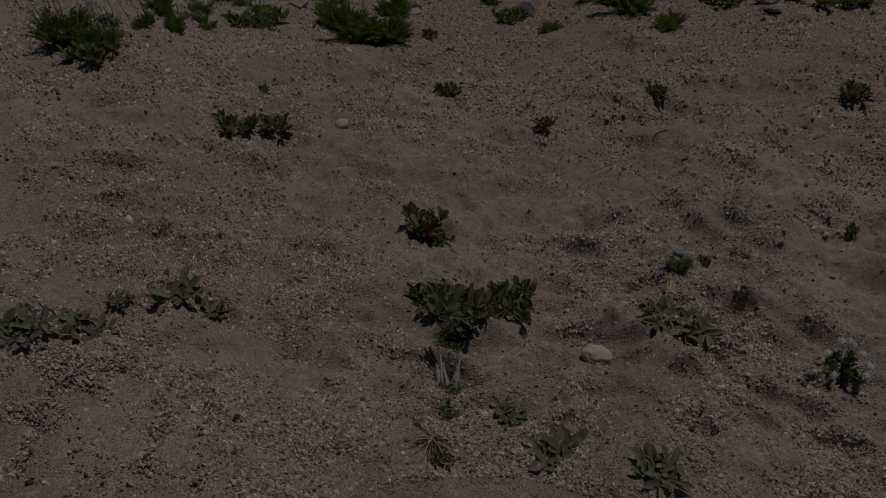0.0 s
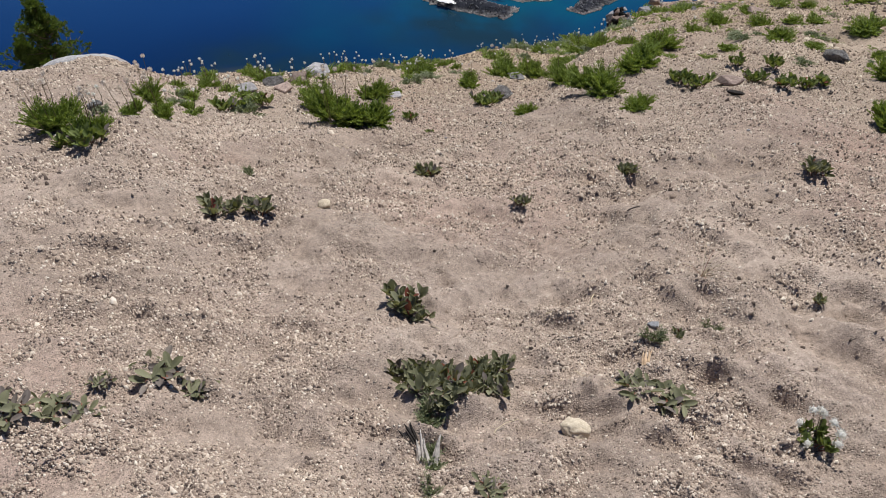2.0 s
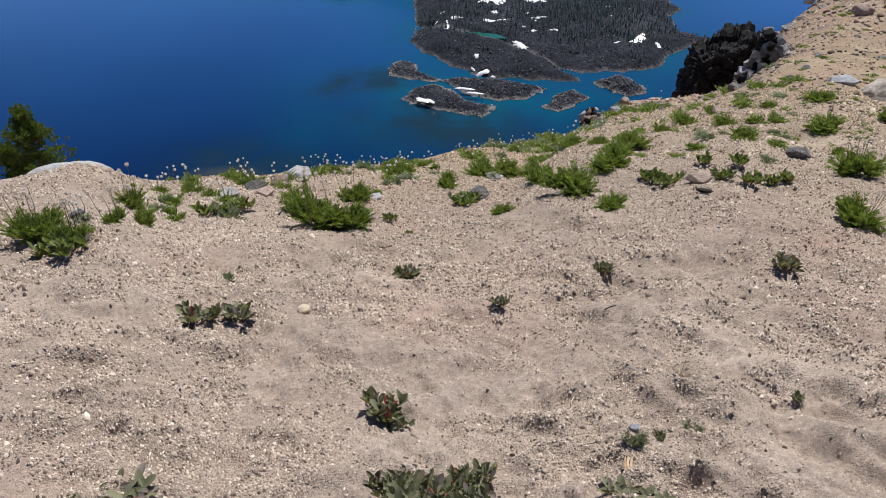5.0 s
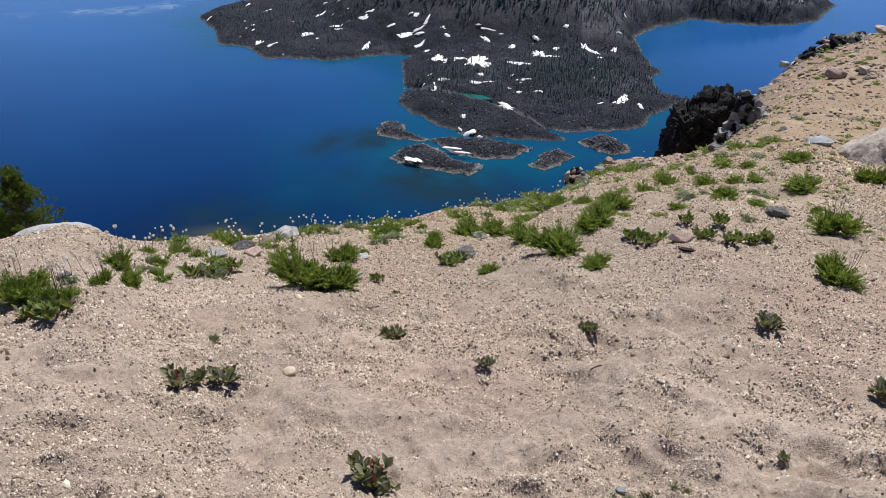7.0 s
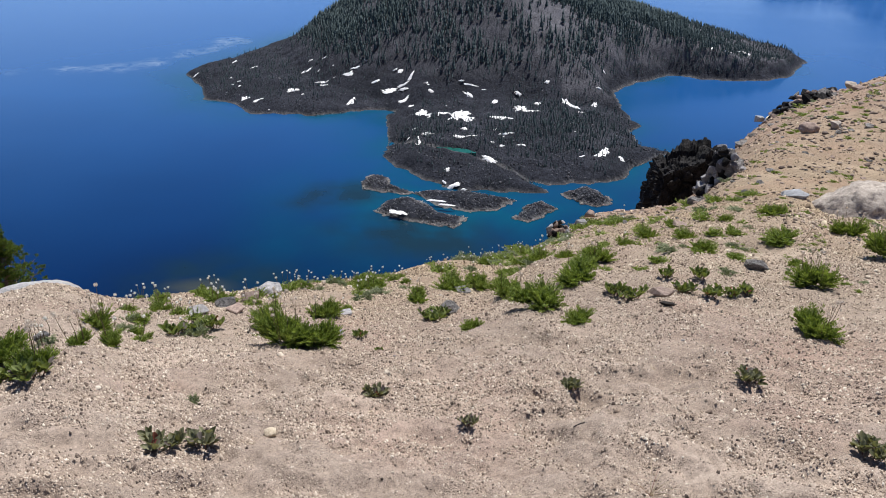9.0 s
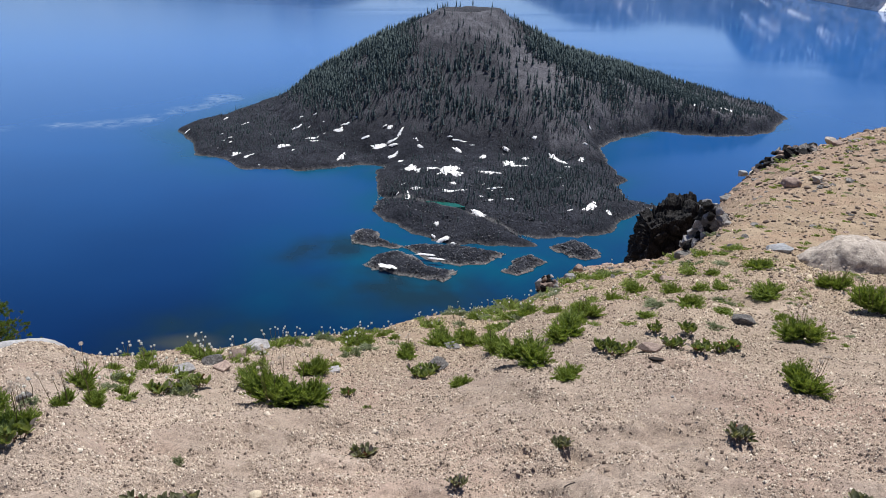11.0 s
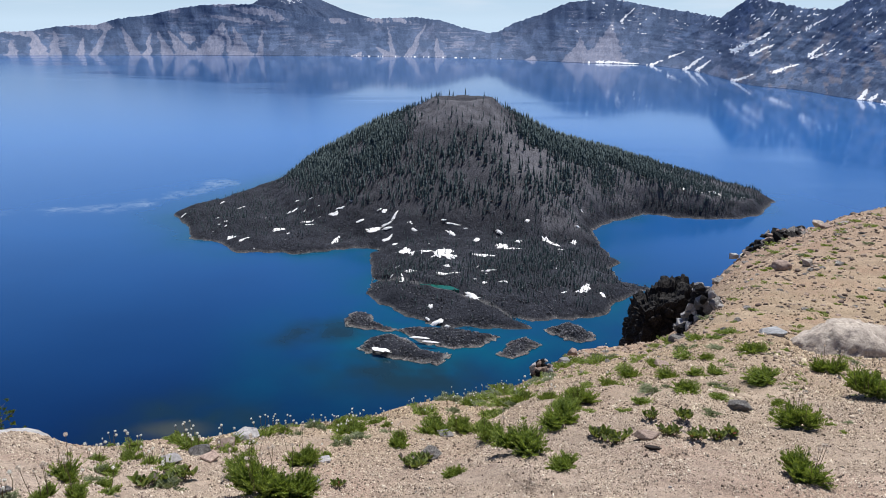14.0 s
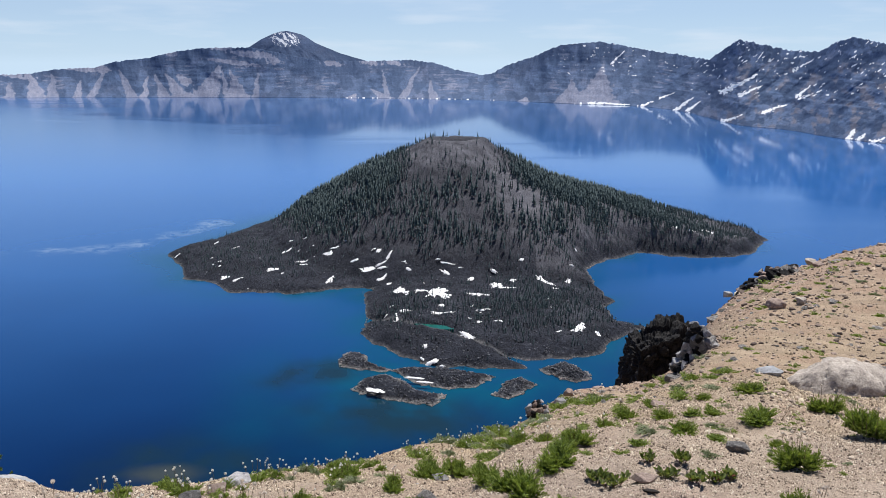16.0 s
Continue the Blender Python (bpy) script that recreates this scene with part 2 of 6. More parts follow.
def water_material():
    m, n, l, b = shader("deep_blue_water", 0.03, 0.5)
    b.inputs["IOR"].default_value = 1.36
    b.inputs["Specular IOR Level"].default_value = 0.5
    b.inputs["Specular Tint"].default_value = (0.06, 0.5, 1.0, 1)
    v = coords(n, l)
    a1 = n.new("ShaderNodeAttribute")
    a1.attribute_name = "shallow"
    a2 = n.new("ShaderNodeAttribute")
    a2.attribute_name = "shoal"
    patchy = noise_tex(n, l, v, 0.022, 5, 0.6, 0.6)
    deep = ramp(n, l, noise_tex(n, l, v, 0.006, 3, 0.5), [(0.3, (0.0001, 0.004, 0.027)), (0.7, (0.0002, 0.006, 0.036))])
    # the base blue lightens with distance, painting in haze and reflected sky
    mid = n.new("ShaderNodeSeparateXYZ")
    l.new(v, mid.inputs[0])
    far_airlight = ramp(n, l, maths(n, l, "MULTIPLY", maths(n, l, "ADD", mid.outputs["Y"], maths(n, l, "MULTIPLY", noise_tex(n, l, v, 0.004, 3, 0.5), 200.0)), 0.0004), [(0.15, grey(0)), (0.32, grey(0.6)), (0.6, grey(1))])
    deep = blend(n, l, far_airlight, deep, (0.018, 0.125, 0.385))
    # farther out the painted blue is lowered again so reflections stay visible
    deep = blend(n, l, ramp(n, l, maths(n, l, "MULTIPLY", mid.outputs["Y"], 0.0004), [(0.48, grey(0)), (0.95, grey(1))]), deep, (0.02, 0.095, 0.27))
    c = blend(n, l, maths(n, l, "MULTIPLY", a1.outputs["Fac"], ramp(n, l, patchy, [(0.3, grey(0.55)), (0.65, grey(1))])), deep, (0.001, 0.066, 0.108))
    c = blend(n, l, a2.outputs["Fac"], c, (0.008, 0.024, 0.032))
    a4 = n.new("ShaderNodeAttribute")
    a4.attribute_name = "awash"
    c = blend(n, l, a4.outputs["Fac"], c, (0.042, 0.05, 0.045))
    a3 = n.new("ShaderNodeAttribute")
    a3.attribute_name = "scum"
    c = blend(n, l, maths(n, l, "MULTIPLY", a3.outputs["Fac"], ramp(n, l, noise_tex(n, l, v, 0.05, 5, 0.7, 0.8), [(0.4, grey(0)), (0.65, grey(0.8))])), c, (0.27, 0.35, 0.43))
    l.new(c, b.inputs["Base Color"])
    # wind-ruffled lanes between glassy ones
    lane = noise_tex(n, l, coords(n, l, scale=(0.0005, 0.0022, 1)), 1.0, 5, 0.6, 1.2)
    reach = maths(n, l, "MULTIPLY", maths(n, l, "ADD", mid.outputs["Y"], mid.outputs["X"]), 0.0004)
    calm = maths(n, l, "ADD", reach, maths(n, l, "MULTIPLY", maths(n, l, "SUBTRACT", lane, 0.5), 1.4))
    ruffle = ramp(n, l, calm, [(0.56, grey(0.17)), (0.74, grey(0.075))])
    l.new(ruffle, b.inputs["Roughness"])
    bump(n, l, b, noise_tex(n, l, v, 0.5, 3, 0.6), 0.05, 0.06)
    return m


SOIL = soil_material()
GRAVEL = gravel_material()
PALE_STONE = stone_material("pale_pumice", (0.42, 0.35, 0.25), (0.56, 0.48, 0.36), (0.72, 0.64, 0.5), 9, 0.0012, 0.06)
BOULDER = stone_material("tan_grey_boulder", (0.27, 0.23, 0.2), (0.41, 0.36, 0.31), (0.52, 0.46, 0.4), 5.0, 0.018, 0.05, spots=(0.2, 0.17, 0.155))
GREY_STONE = stone_material("grey_stone", (0.16, 0.155, 0.16), (0.28, 0.27, 0.27), (0.42, 0.41, 0.4), 7, 0.003, 0.22)
BLUE_STONE = stone_material("blue_grey_slab", (0.2, 0.208, 0.22), (0.3, 0.31, 0.325), (0.39, 0.4, 0.415), 5, 0.004, 0.1, spots=(0.12, 0.12, 0.12))
BROWN_STONE = stone_material("brown_stone", (0.14, 0.1, 0.085), (0.25, 0.19, 0.16), (0.38, 0.3, 0.25), 6, 0.004, 0.22)
DARK_STONE = stone_material("dark_stone", (0.03, 0.025, 0.024), (0.06, 0.05, 0.048), (0.11, 0.09, 0.085), 20, 0.001, 0.25)
CRAG = stone_material("black_lava_rock", (0.008, 0.008, 0.009), (0.02, 0.019, 0.019), (0.05, 0.047, 0.046), 2.2, 0.09, 0.25)
RUBBLE = stone_material("weathered_lava_rubble", (0.1, 0.095, 0.092), (0.22, 0.208, 0.198), (0.38, 0.36, 0.34), 2.5, 0.08, 0.3)
WHITE_ROCK = stone_material("whitish_rock", (0.24, 0.237, 0.235), (0.35, 0.347, 0.345), (0.46, 0.455, 0.45), 4, 0.02, 0.05)
LEAF = leaf_material("grey_green_leaf", (0.14, 0.146, 0.085), (0.285, 0.283, 0.18), 0.75, "object", 0.3)
LEAF_GREEN = leaf_material("fresh_green_leaf", (0.11, 0.15, 0.045), (0.24, 0.28, 0.1), 0.6, "object", 0.35)
LEAF_DULL = leaf_material("purplish_leaf", (0.12, 0.1, 0.09), (0.21, 0.18, 0.155), 0.6, "object", 0.12)
LEAF_RED = leaf_material("reddened_leaf", (0.2, 0.06, 0.045), (0.28, 0.11, 0.07), 0.6, "object", 0.2)
FERN = leaf_material("feathery_green_foliage", (0.11, 0.165, 0.034), (0.3, 0.37, 0.1), 0.6, "island", 0.4)
HERB = leaf_material("bright_low_herb", (0.11, 0.165, 0.032), (0.27, 0.33, 0.085), 0.6, "island", 0.4)
SAGE = leaf_material("dull_sage_herb", (0.13, 0.16, 0.085), (0.27, 0.3, 0.18), 0.6, "island", 0.25)
NEEDLE = leaf_material("pine_needles", (0.06, 0.105, 0.02), (0.17, 0.23, 0.055), 0.6, "island", 0.35)
# aerial haze is mixed into this green, making it paler and bluer
CONIFER = leaf_material("hazed_conifer", (0.03, 0.053, 0.06), (0.09, 0.126, 0.128), 0.7, "island", 0.1)
STEM = plain_material("herb_stem", (0.14, 0.11, 0.06))
RED_STEM = plain_material("reddish_stem", (0.2, 0.09, 0.06))
FLUFF = leaf_material("seed_head_fluff", (0.6, 0.52, 0.44), (0.74, 0.66, 0.57), 0.95, "object", 0.25, (1.0, 0.97, 0.92))
PETAL = leaf_material("white_petals", (0.78, 0.76, 0.7), (0.85, 0.84, 0.8), 0.9, "object", 0.5, (1.0, 1.0, 0.97))
DEADWOOD = plain_material("silvered_deadwood", (0.5, 0.46, 0.41), 0.85, 45, 0.7, 0.004)
TAN_WOOD = plain_material("tan_splinter_wood", (0.48, 0.35, 0.23), 0.85, 60, 0.6, 0.003)
CHAR = plain_material("blackened_wood", (0.03, 0.025, 0.022), 0.9, 60, 0.6, 0.004)
STRAW = plain_material("dry_straw", (0.5, 0.42, 0.29), 0.8)
BARK = plain_material("grey_brown_bark", (0.16, 0.12, 0.09), 0.9, 40, 0.7, 0.006)
def block_material(name, low, high):
    m, n, l, b = shader(name, 0.95, 0.15)
    c = ramp(n, l, random_of(n, "island"), [(0.0, low), (1.0, high)])
    f = noise_tex(n, l, coords(n, l), 2.0, 4, 0.7)
    l.new(blend(n, l, 0.5, c, ramp(n, l, f, [(0.3, grey(0.2)), (0.7, grey(0.85))]), "OVERLAY"), b.inputs["Base Color"])
    return m


LAVA_BLOCK = block_material("dark_lava_block", (0.017, 0.0185, 0.024), (0.17, 0.174, 0.19))
SHORE_BLOCK = block_material("wave_washed_block", (0.13, 0.127, 0.122), (0.42, 0.395, 0.36))
SNOW = snow_material()
LAVA = lava_material()
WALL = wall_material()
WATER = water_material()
POOL = plain_material("green_pool_water", (0.012, 0.1, 0.08), 0.1, 0.2, 0.4, 0.02)

# ---- the lie of the land ----
EYE, LAKE = 1.65, -203.4


def table(pairs, lo=-180, hi=180):
    """A smooth table over the compass, one entry a degree."""
    a = np.arange(lo, hi + 1)
    v = np.interp(a, [p[0] for p in pairs], [p[1] for p in pairs])
    k = np.exp(-0.5 * (np.arange(-4, 5) / 0.8) ** 2)
    return a, np.convolve(np.pad(v, 4, mode="edge"), k / k.sum(), "valid")


# how the hillside falls away by compass: near slope, slope of the brink line, distance of the brink
NEAR_SLOPE = table([(-180, -0.28), (-100, -0.05), (-50, 0.07), (-38, 0.13), (-24, 0.2), (-10, 0.26), (0, 0.287), (9, 0.28), (20, 0.25), (32, 0.24), (60, 0.16), (110, -0.08), (180, -0.28)])
BRINK_SLOPE = table([(-60, 0.45), (-37, 0.518), (-34.5, 0.52), (-32.6, 0.541), (-31.4, 0.557), (-29.8, 0.572), (-28, 0.58), (-23.7, 0.587), (-20, 0.599), (-9, 0.602), (-6.9, 0.594), (-4.3, 0.582), (-1.7, 0.57), (2.4, 0.564), (5, 0.55), (7.4, 0.529), (8.8, 0.504), (10.7, 0.478), (13, 0.469), (15.3, 0.46), (17.4, 0.447), (19.3, 0.427), (20.4, 0.388), (21.5, 0.333), (22.5, 0.316), (24, 0.295), (25.5, 0.273), (27, 0.258), (28.5, 0.244), (32, 0.214), (60, 0.12)])
BRINK_FAR = table([(-60, 6), (-35, 6), (-17, 7.5), (-9, 8.5), (-3, 10), (3, 14), (8, 24), (11, 25), (16, 27), (20, 31), (24, 36), (28, 50), (33, 58), (60, 70)])


def ease(a, b, v):
    u = np.clip((v - a) / (b - a), 0, 1)
    return u * u * (3 - 2 * u)


def hillside(x, y):
    """Height of the bare hillside, with no small relief."""
    x, y = np.asarray(x, float), np.asarray(y, float)
    r, az = np.hypot(x, y), np.degrees(np.arctan2(x, y))
    s1, m, rs = (np.interp(az, *t) for t in (NEAR_SLOPE, BRINK_SLOPE, BRINK_FAR))
    p = np.maximum((m - s1) * rs / EYE, 1.5)
    near = EYE + s1 * r
    far = m * r + EYE * np.clip(1 - r / rs, 0, 1) ** p
    drop = near + (far - near) * ease(0.15, 0.5, r / rs)
    over = np.maximum(r - rs, 0)
    run = 1.0 / (2 * 0.03)
    drop = drop + np.where(over < run, 0.03 * over ** 2, 0.03 * run ** 2 + over - run)
    back = EYE + s1 * np.minimum(r, 60) + 0.04 * s1 * np.maximum(r - 60, 0)
    drop = drop + (back - drop) * ease(60, 100, np.abs(az))
    return EYE - drop

# ---- mesh helpers ----
def mesh_from(name, verts, faces, material, smooth=False):
    me = bpy.data.meshes.new(name)
    verts, faces = np.asarray(verts, np.float32), np.asarray(faces, np.int32)
    k = faces.shape[1]
    me.vertices.add(len(verts))
    me.vertices.foreach_set("co", verts.ravel())
    me.loops.add(faces.size)
    me.loops.foreach_set("vertex_index", faces.ravel())
    me.polygons.add(len(faces))
    me.polygons.foreach_set("loop_start", np.arange(len(faces), dtype=np.int32) * k)
    if smooth:
        me.polygons.foreach_set("use_smooth", np.ones(len(faces), bool))
    me.update(calc_edges=True)
    me.validate()
    me.materials.append(material)
    return me


def sheet(nu, nv, close=False):
    """Quads of a grid of nu x nv vertices."""
    i, j = np.meshgrid(np.arange(nu - 1), np.arange(nv if close else nv - 1), indexing="ij")
    k = (j + 1) % nv
    return np.stack([i * nv + j, (i + 1) * nv + j, (i + 1) * nv + k, i * nv + k], -1).reshape(-1, 4)


def attribute(me, name, values):
    me.attributes.new(name, "FLOAT", "POINT").data.foreach_set("value", np.asarray(values, np.float32).ravel())


def turb(x, y, scale, octaves=4, seed=0.0, z=0.0):
    """Fractal noise about 0 for arrays of points."""
    x, y = np.broadcast_arrays(np.asarray(x, float), np.asarray(y, float))
    return np.array([noise.fractal((a / scale + seed, b / scale - seed, z + seed), 1.0, 2.0, octaves) for a, b in zip(x.ravel(), y.ravel())]).reshape(x.shape)


# ---- hillside ----
DENT = np.random.RandomState(91)
DENT_X = DENT.uniform(-1.9, 3.0, 420)
DENTS = np.stack([DENT_X, 0.85 * np.exp(DENT.uniform(0, 1.75, 420)), DENT.uniform(0.03, 0.075, 420), DENT.uniform(1.8, 4.2, 420), np.where(DENT_X > 0.35, -0.55, 0.35) + DENT.normal(0, 0.3, 420), DENT.uniform(0.004, 0.015, 420)], -1)
TREAD_X = DENT.uniform(-1.2, 2.6, 90)
DENTS = np.concatenate([DENTS, np.stack([TREAD_X, 0.95 * np.exp(DENT.uniform(0, 1.35, 90)), DENT.uniform(0.06, 0.12, 90), DENT.uniform(1.8, 4.0, 90), np.where(TREAD_X > 0.5, -0.5, 0.45) + DENT.normal(0, 0.22, 90), DENT.uniform(0.01, 0.024, 90)], -1)])


def trodden(x, y):
    """Old footprints and slides in the loose soil: shallow hollows with a low raised lip."""
    z = np.zeros(np.broadcast(x, y).shape)
    for cx, cy, w, stretch, turn, deep in DENTS:
        near = (np.abs(x - cx) < 1.1) & (np.abs(y - cy) < 1.1)
        if not near.any():
            continue
        c, s = math.cos(turn), math.sin(turn)
        u = ((x - cx) * c + (y - cy) * s) / (w * stretch)
        v = (-(x - cx) * s + (y - cy) * c) / w
        q = np.sqrt(u * u + v * v)
        fade = deep * (1.0 if cx > -0.3 else 0.55)
        z = z + np.where(near, fade * (0.6 * np.exp(-((q - 1.5) / 0.4) ** 2) - np.exp(-q ** 4 * 0.6)), 0)
    return z


def relief(x, y):
    """Trampled, wind-rippled surface of the loose soil."""
    r = np.hypot(x, y)
    ahead = ease(85, 62, np.abs(np.degrees(np.arctan2(x, y))))
    lump = 0.05 * turb(x, y, 0.6, 3, 3.1) + 0.02 * np.maximum(1 - 2 * np.abs(turb(x - 0.5 * y, 1.6 * y + 0.4 * x, 0.22, 3, 18.7)), -0.15) * ease(-0.6, 0.5, x) * ease(3.6, 2.6, y)
    ridge = 0.035 * np.maximum(1 - 2.2 * np.abs(turb(x + 0.3 * y, 1.5 * y - 0.2 * x, 0.34, 3, 8.7)), -0.35)
    fine = 0.006 * turb(x, y, 0.06, 2, 1.9)
    return (lump * (0.3 + 0.7 * ahead) + (ridge * ease(6, 2.5, r) + fine) * ahead + trodden(x, y)) * ease(0.0, 0.8, r) + 0.015 * np.exp(-((x + 3.5) ** 2 + (y - 4.4) ** 2) / 0.2) + ease(8, 30, r) * 0.25 * turb(x, y, 5.0, 4, 2.2)


def ground_z(x, y):
    x, y = np.asarray(x, float), np.asarray(y, float)
    return hillside(x, y) + relief(x, y)


def build_ground():
    fine = np.arange(-46, 46.01, 0.26)
    coarse = np.concatenate([np.arange(-180, -46, 4.0), fine, np.arange(48, 180, 4.0)])
    rad = np.concatenate([[0.02, 0.2, 0.4, 0.6], 0.7 * np.exp(np.arange(0, math.log(75 / 0.7), 0.0095)), 75 * np.exp(np.arange(0.02, math.log(420 / 75), 0.06)), [500, 800, 1500, 2600, 4200]])
    az, r = np.meshgrid(np.radians(coarse), rad, indexing="xy")
    x, y = r * np.sin(az), r * np.cos(az)
    z = ground_z(x, y)
    front = np.abs(np.degrees(az)) < 75
    z = np.where(front, np.maximum(z, LAKE - 25), z)
    me = mesh_from("ground", np.stack([x, y, z], -1).reshape(-1, 3), sheet(len(rad), len(coarse), True)[:, ::-1], SOIL, True)
    return tagged(new("ground", me), "dusty tan pumice hillside falling towards the lake", "ground", kind="structure")


ground = build_ground()

# ---- lake and island ----
SHORE = [(-303, 766), (-280, 733), (-260, 699), (-255, 677), (-216, 659), (-199, 633), (-162, 634), (-141, 623), (-103, 645), (-65, 645), (-68, 613), (-67, 582), (-59, 544), (-66, 527), (-44, 503), (-20, 475), (-2, 460), (26, 462), (58, 466), (48, 480), (71, 478), (105, 484), (132, 515), (166, 542), (145, 552), (140, 585), (151, 605), (145, 638), (144, 707), (176, 744), (218, 775), (285, 751), (339, 770), (389, 842), (330, 940), (200, 1060), (20, 1110), (-150, 1060), (-235, 930), (-271, 839), (-296, 803)]
ISLETS = [
    [(-76, 474), (-70, 464), (-60, 461), (-40, 456), (-36, 459), (-52, 472), (-60, 488), (-68, 490)],
    [(-59, 427), (-54, 444), (-40, 452), (-26, 440), (-16, 427), (0, 419), (-5, 405), (-22, 410), (-44, 418)],
    [(-36, 458), (-25, 463), (6, 461), (35, 448), (21, 432), (2, 429), (-18, 438)],
    [(32, 419), (40, 439), (52, 447), (62, 435), (51, 424), (41, 415)],
    [(66, 460), (86, 473), (96, 460), (100, 446), (88, 438), (76, 446)],
]


def inland(poly, x, y):
    """Distance inside (plus) or outside (minus) a shoreline."""
    p = np.array(poly, float)
    best, inside = np.full(np.shape(x), 1e9), np.zeros(np.shape(x), bool)
    for a, b in zip(p, np.roll(p, -1, 0)):
        d = b - a
        t = np.clip(((x - a[0]) * d[0] + (y - a[1]) * d[1]) / (d @ d), 0, 1)
        best = np.minimum(best, np.hypot(x - a[0] - t * d[0], y - a[1] - t * d[1]))
        if a[1] != b[1]:
            inside ^= ((a[1] > y) != (b[1] > y)) & (x < d[0] * (y - a[1]) / d[1] + a[0])
    return np.where(inside, best, -best)


CONE = (15.0, 880.0, 36.0, 116.5)  # centre, crater rim radius, height over the lake


def island_form(x, y, sd):
    """Height over the lake, with no small relief."""
    dx, dy = x - CONE[0], y - CONE[1]
    rho = np.hypot(dx, dy)
    # straight cinder flank on the near and west side, a longer concave one to the east
    west = CONE[3] - 0.535 * (rho - CONE[2])
    east = np.interp(rho, [CONE[2], 62, 98, 135, 169, 240, 311, 380], [CONE[3], 97, 73, 57, 46, 29, 16, 8])
    h = west + (east - west) * ease(0.1, 0.85, dx / np.maximum(rho, 1))
    h = np.where(rho < CONE[2], CONE[3] - 9 * ease(0, 1, 1 - rho / CONE[2]), h)
    foot = np.where(sd > 0, np.minimum(2.2 * np.sqrt(np.maximum(sd, 0)) * 0.6, 7) + 0.05 * np.clip(sd, 0, 140), 0.35 * sd)
    h = np.minimum(h, foot + 0.75 * np.maximum(sd - 4, 0))
    return np.where(sd > 0, np.maximum(h, foot), foot)


SEAM = [(-64, 560), (-38, 547), (-17, 522), (7, 511), (27, 494), (50, 477)]  # trough between the two lava lobes


def seam(x, y):
    best = np.full(np.shape(x), 1e9)
    for (ax, ay), (bx, by) in zip(SEAM, SEAM[1:]):
        t = np.clip(((x - ax) * (bx - ax) + (y - ay) * (by - ay)) / ((bx - ax) ** 2 + (by - ay) ** 2), 0, 1)
        best = np.minimum(best, np.hypot(x - ax - t * (bx - ax), y - ay - t * (by - ay)))
    return best


def bare_cinder(x, y, h):
    """Open cinder slope right of the cone's near face, and round the crater."""
    phi = np.degrees(np.arctan2(x - CONE[0], CONE[1] - y))
    return np.clip(np.exp(-((phi - 36 - 8 * turb(x, y, 40, 3, 2.5)) / 13) ** 2) * ease(42, 62, h) + ease(88, 104, h) * ease(75, 40, np.abs(phi)), 0, 1)


def island_z(x, y):
    sd = inland(SHORE, x, y)
    h = island_form(x, y, sd)
    rough = ease(0, 14, sd) * (1.7 * turb(x, y, 13, 4, 4.4) + 2.6 * turb(x, y, 55, 3, 7.7)) * ease(70, 25, h)
    gully = ease(30, 60, h) * 1.2 * turb(x, y, 25, 3, 9.1)
    return h + rough + gully - 2.2 * ease(7, 1, seam(x, y)), sd


def warp_shore(x, y):
    """Breaks the smooth shoreline into small coves."""
    return x + 6 * turb(x, y, 24, 5, 5.5), y + 6 * turb(x, y, 24, 5, 15.5)


def warp_islet(x, y):
    return x + 2.5 * turb(x, y, 9, 3, 5.5) + 2 * turb(x, y, 3.5, 3, 25.5), y + 3 * turb(x, y, 9, 3, 15.5)


def build_island():
    gx, gy = np.arange(-325, 411, 2.6), np.concatenate([np.arange(442, 900, 2.6), np.arange(900, 1130, 8.0)])
    x, y = np.meshgrid(gx, gy, indexing="xy")
    h, sd = island_z(*warp_shore(x, y))
    f = sheet(len(gy), len(gx))[:, ::-1]
    keep = (sd.ravel()[f] > -6).any(1)
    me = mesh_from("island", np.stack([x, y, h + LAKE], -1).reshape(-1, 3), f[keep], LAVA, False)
    attribute(me, "shore", np.maximum(ease(1.6, 0, sd) * 0.5, ease(3.5, 1, seam(x, y)) * 0.4))
    attribute(me, "cinder", np.clip(bare_cinder(x, y, h) * 0.9 + (0.4 + 0.35 * ease(40, 120, x)) * np.where(x > 90, ease(5, 20, h), ease(14, 40, h)), 0, 1))
    return tagged(new("island", me), "dark volcanic cone island with lava flows", "island", kind="structure")


def build_islet(poly):
    p = np.array(poly, float)
    lo, hi = p.min(0) - 8, p.max(0) + 8
    x, y = np.meshgrid(np.arange(lo[0], hi[0], 1.4), np.arange(lo[1], hi[1], 1.4), indexing="xy")
    sd = inland(poly, *warp_islet(x, y))
    h = np.where(sd > 0, 4.2 * (1 - np.exp(-np.maximum(sd, 0) / 6)) + ease(0, 4, sd) * 1.1 * turb(x, y, 5, 3, 1.4), 0.4 * sd)
    f = sheet(*x.shape)[:, ::-1]
    keep = (sd.ravel()[f] > -4).any(1)
    me = mesh_from("islet", np.stack([x, y, h + LAKE], -1).reshape(-1, 3), f[keep], LAVA, False)
    attribute(me, "shore", ease(3.5, 0, sd))
    attribute(me, "cinder", sd * 0)
    return tagged(new("islet", me), "low islet of dark lava blocks with pale wave-washed edge", "islet", "islets off the lava flow", "structure")


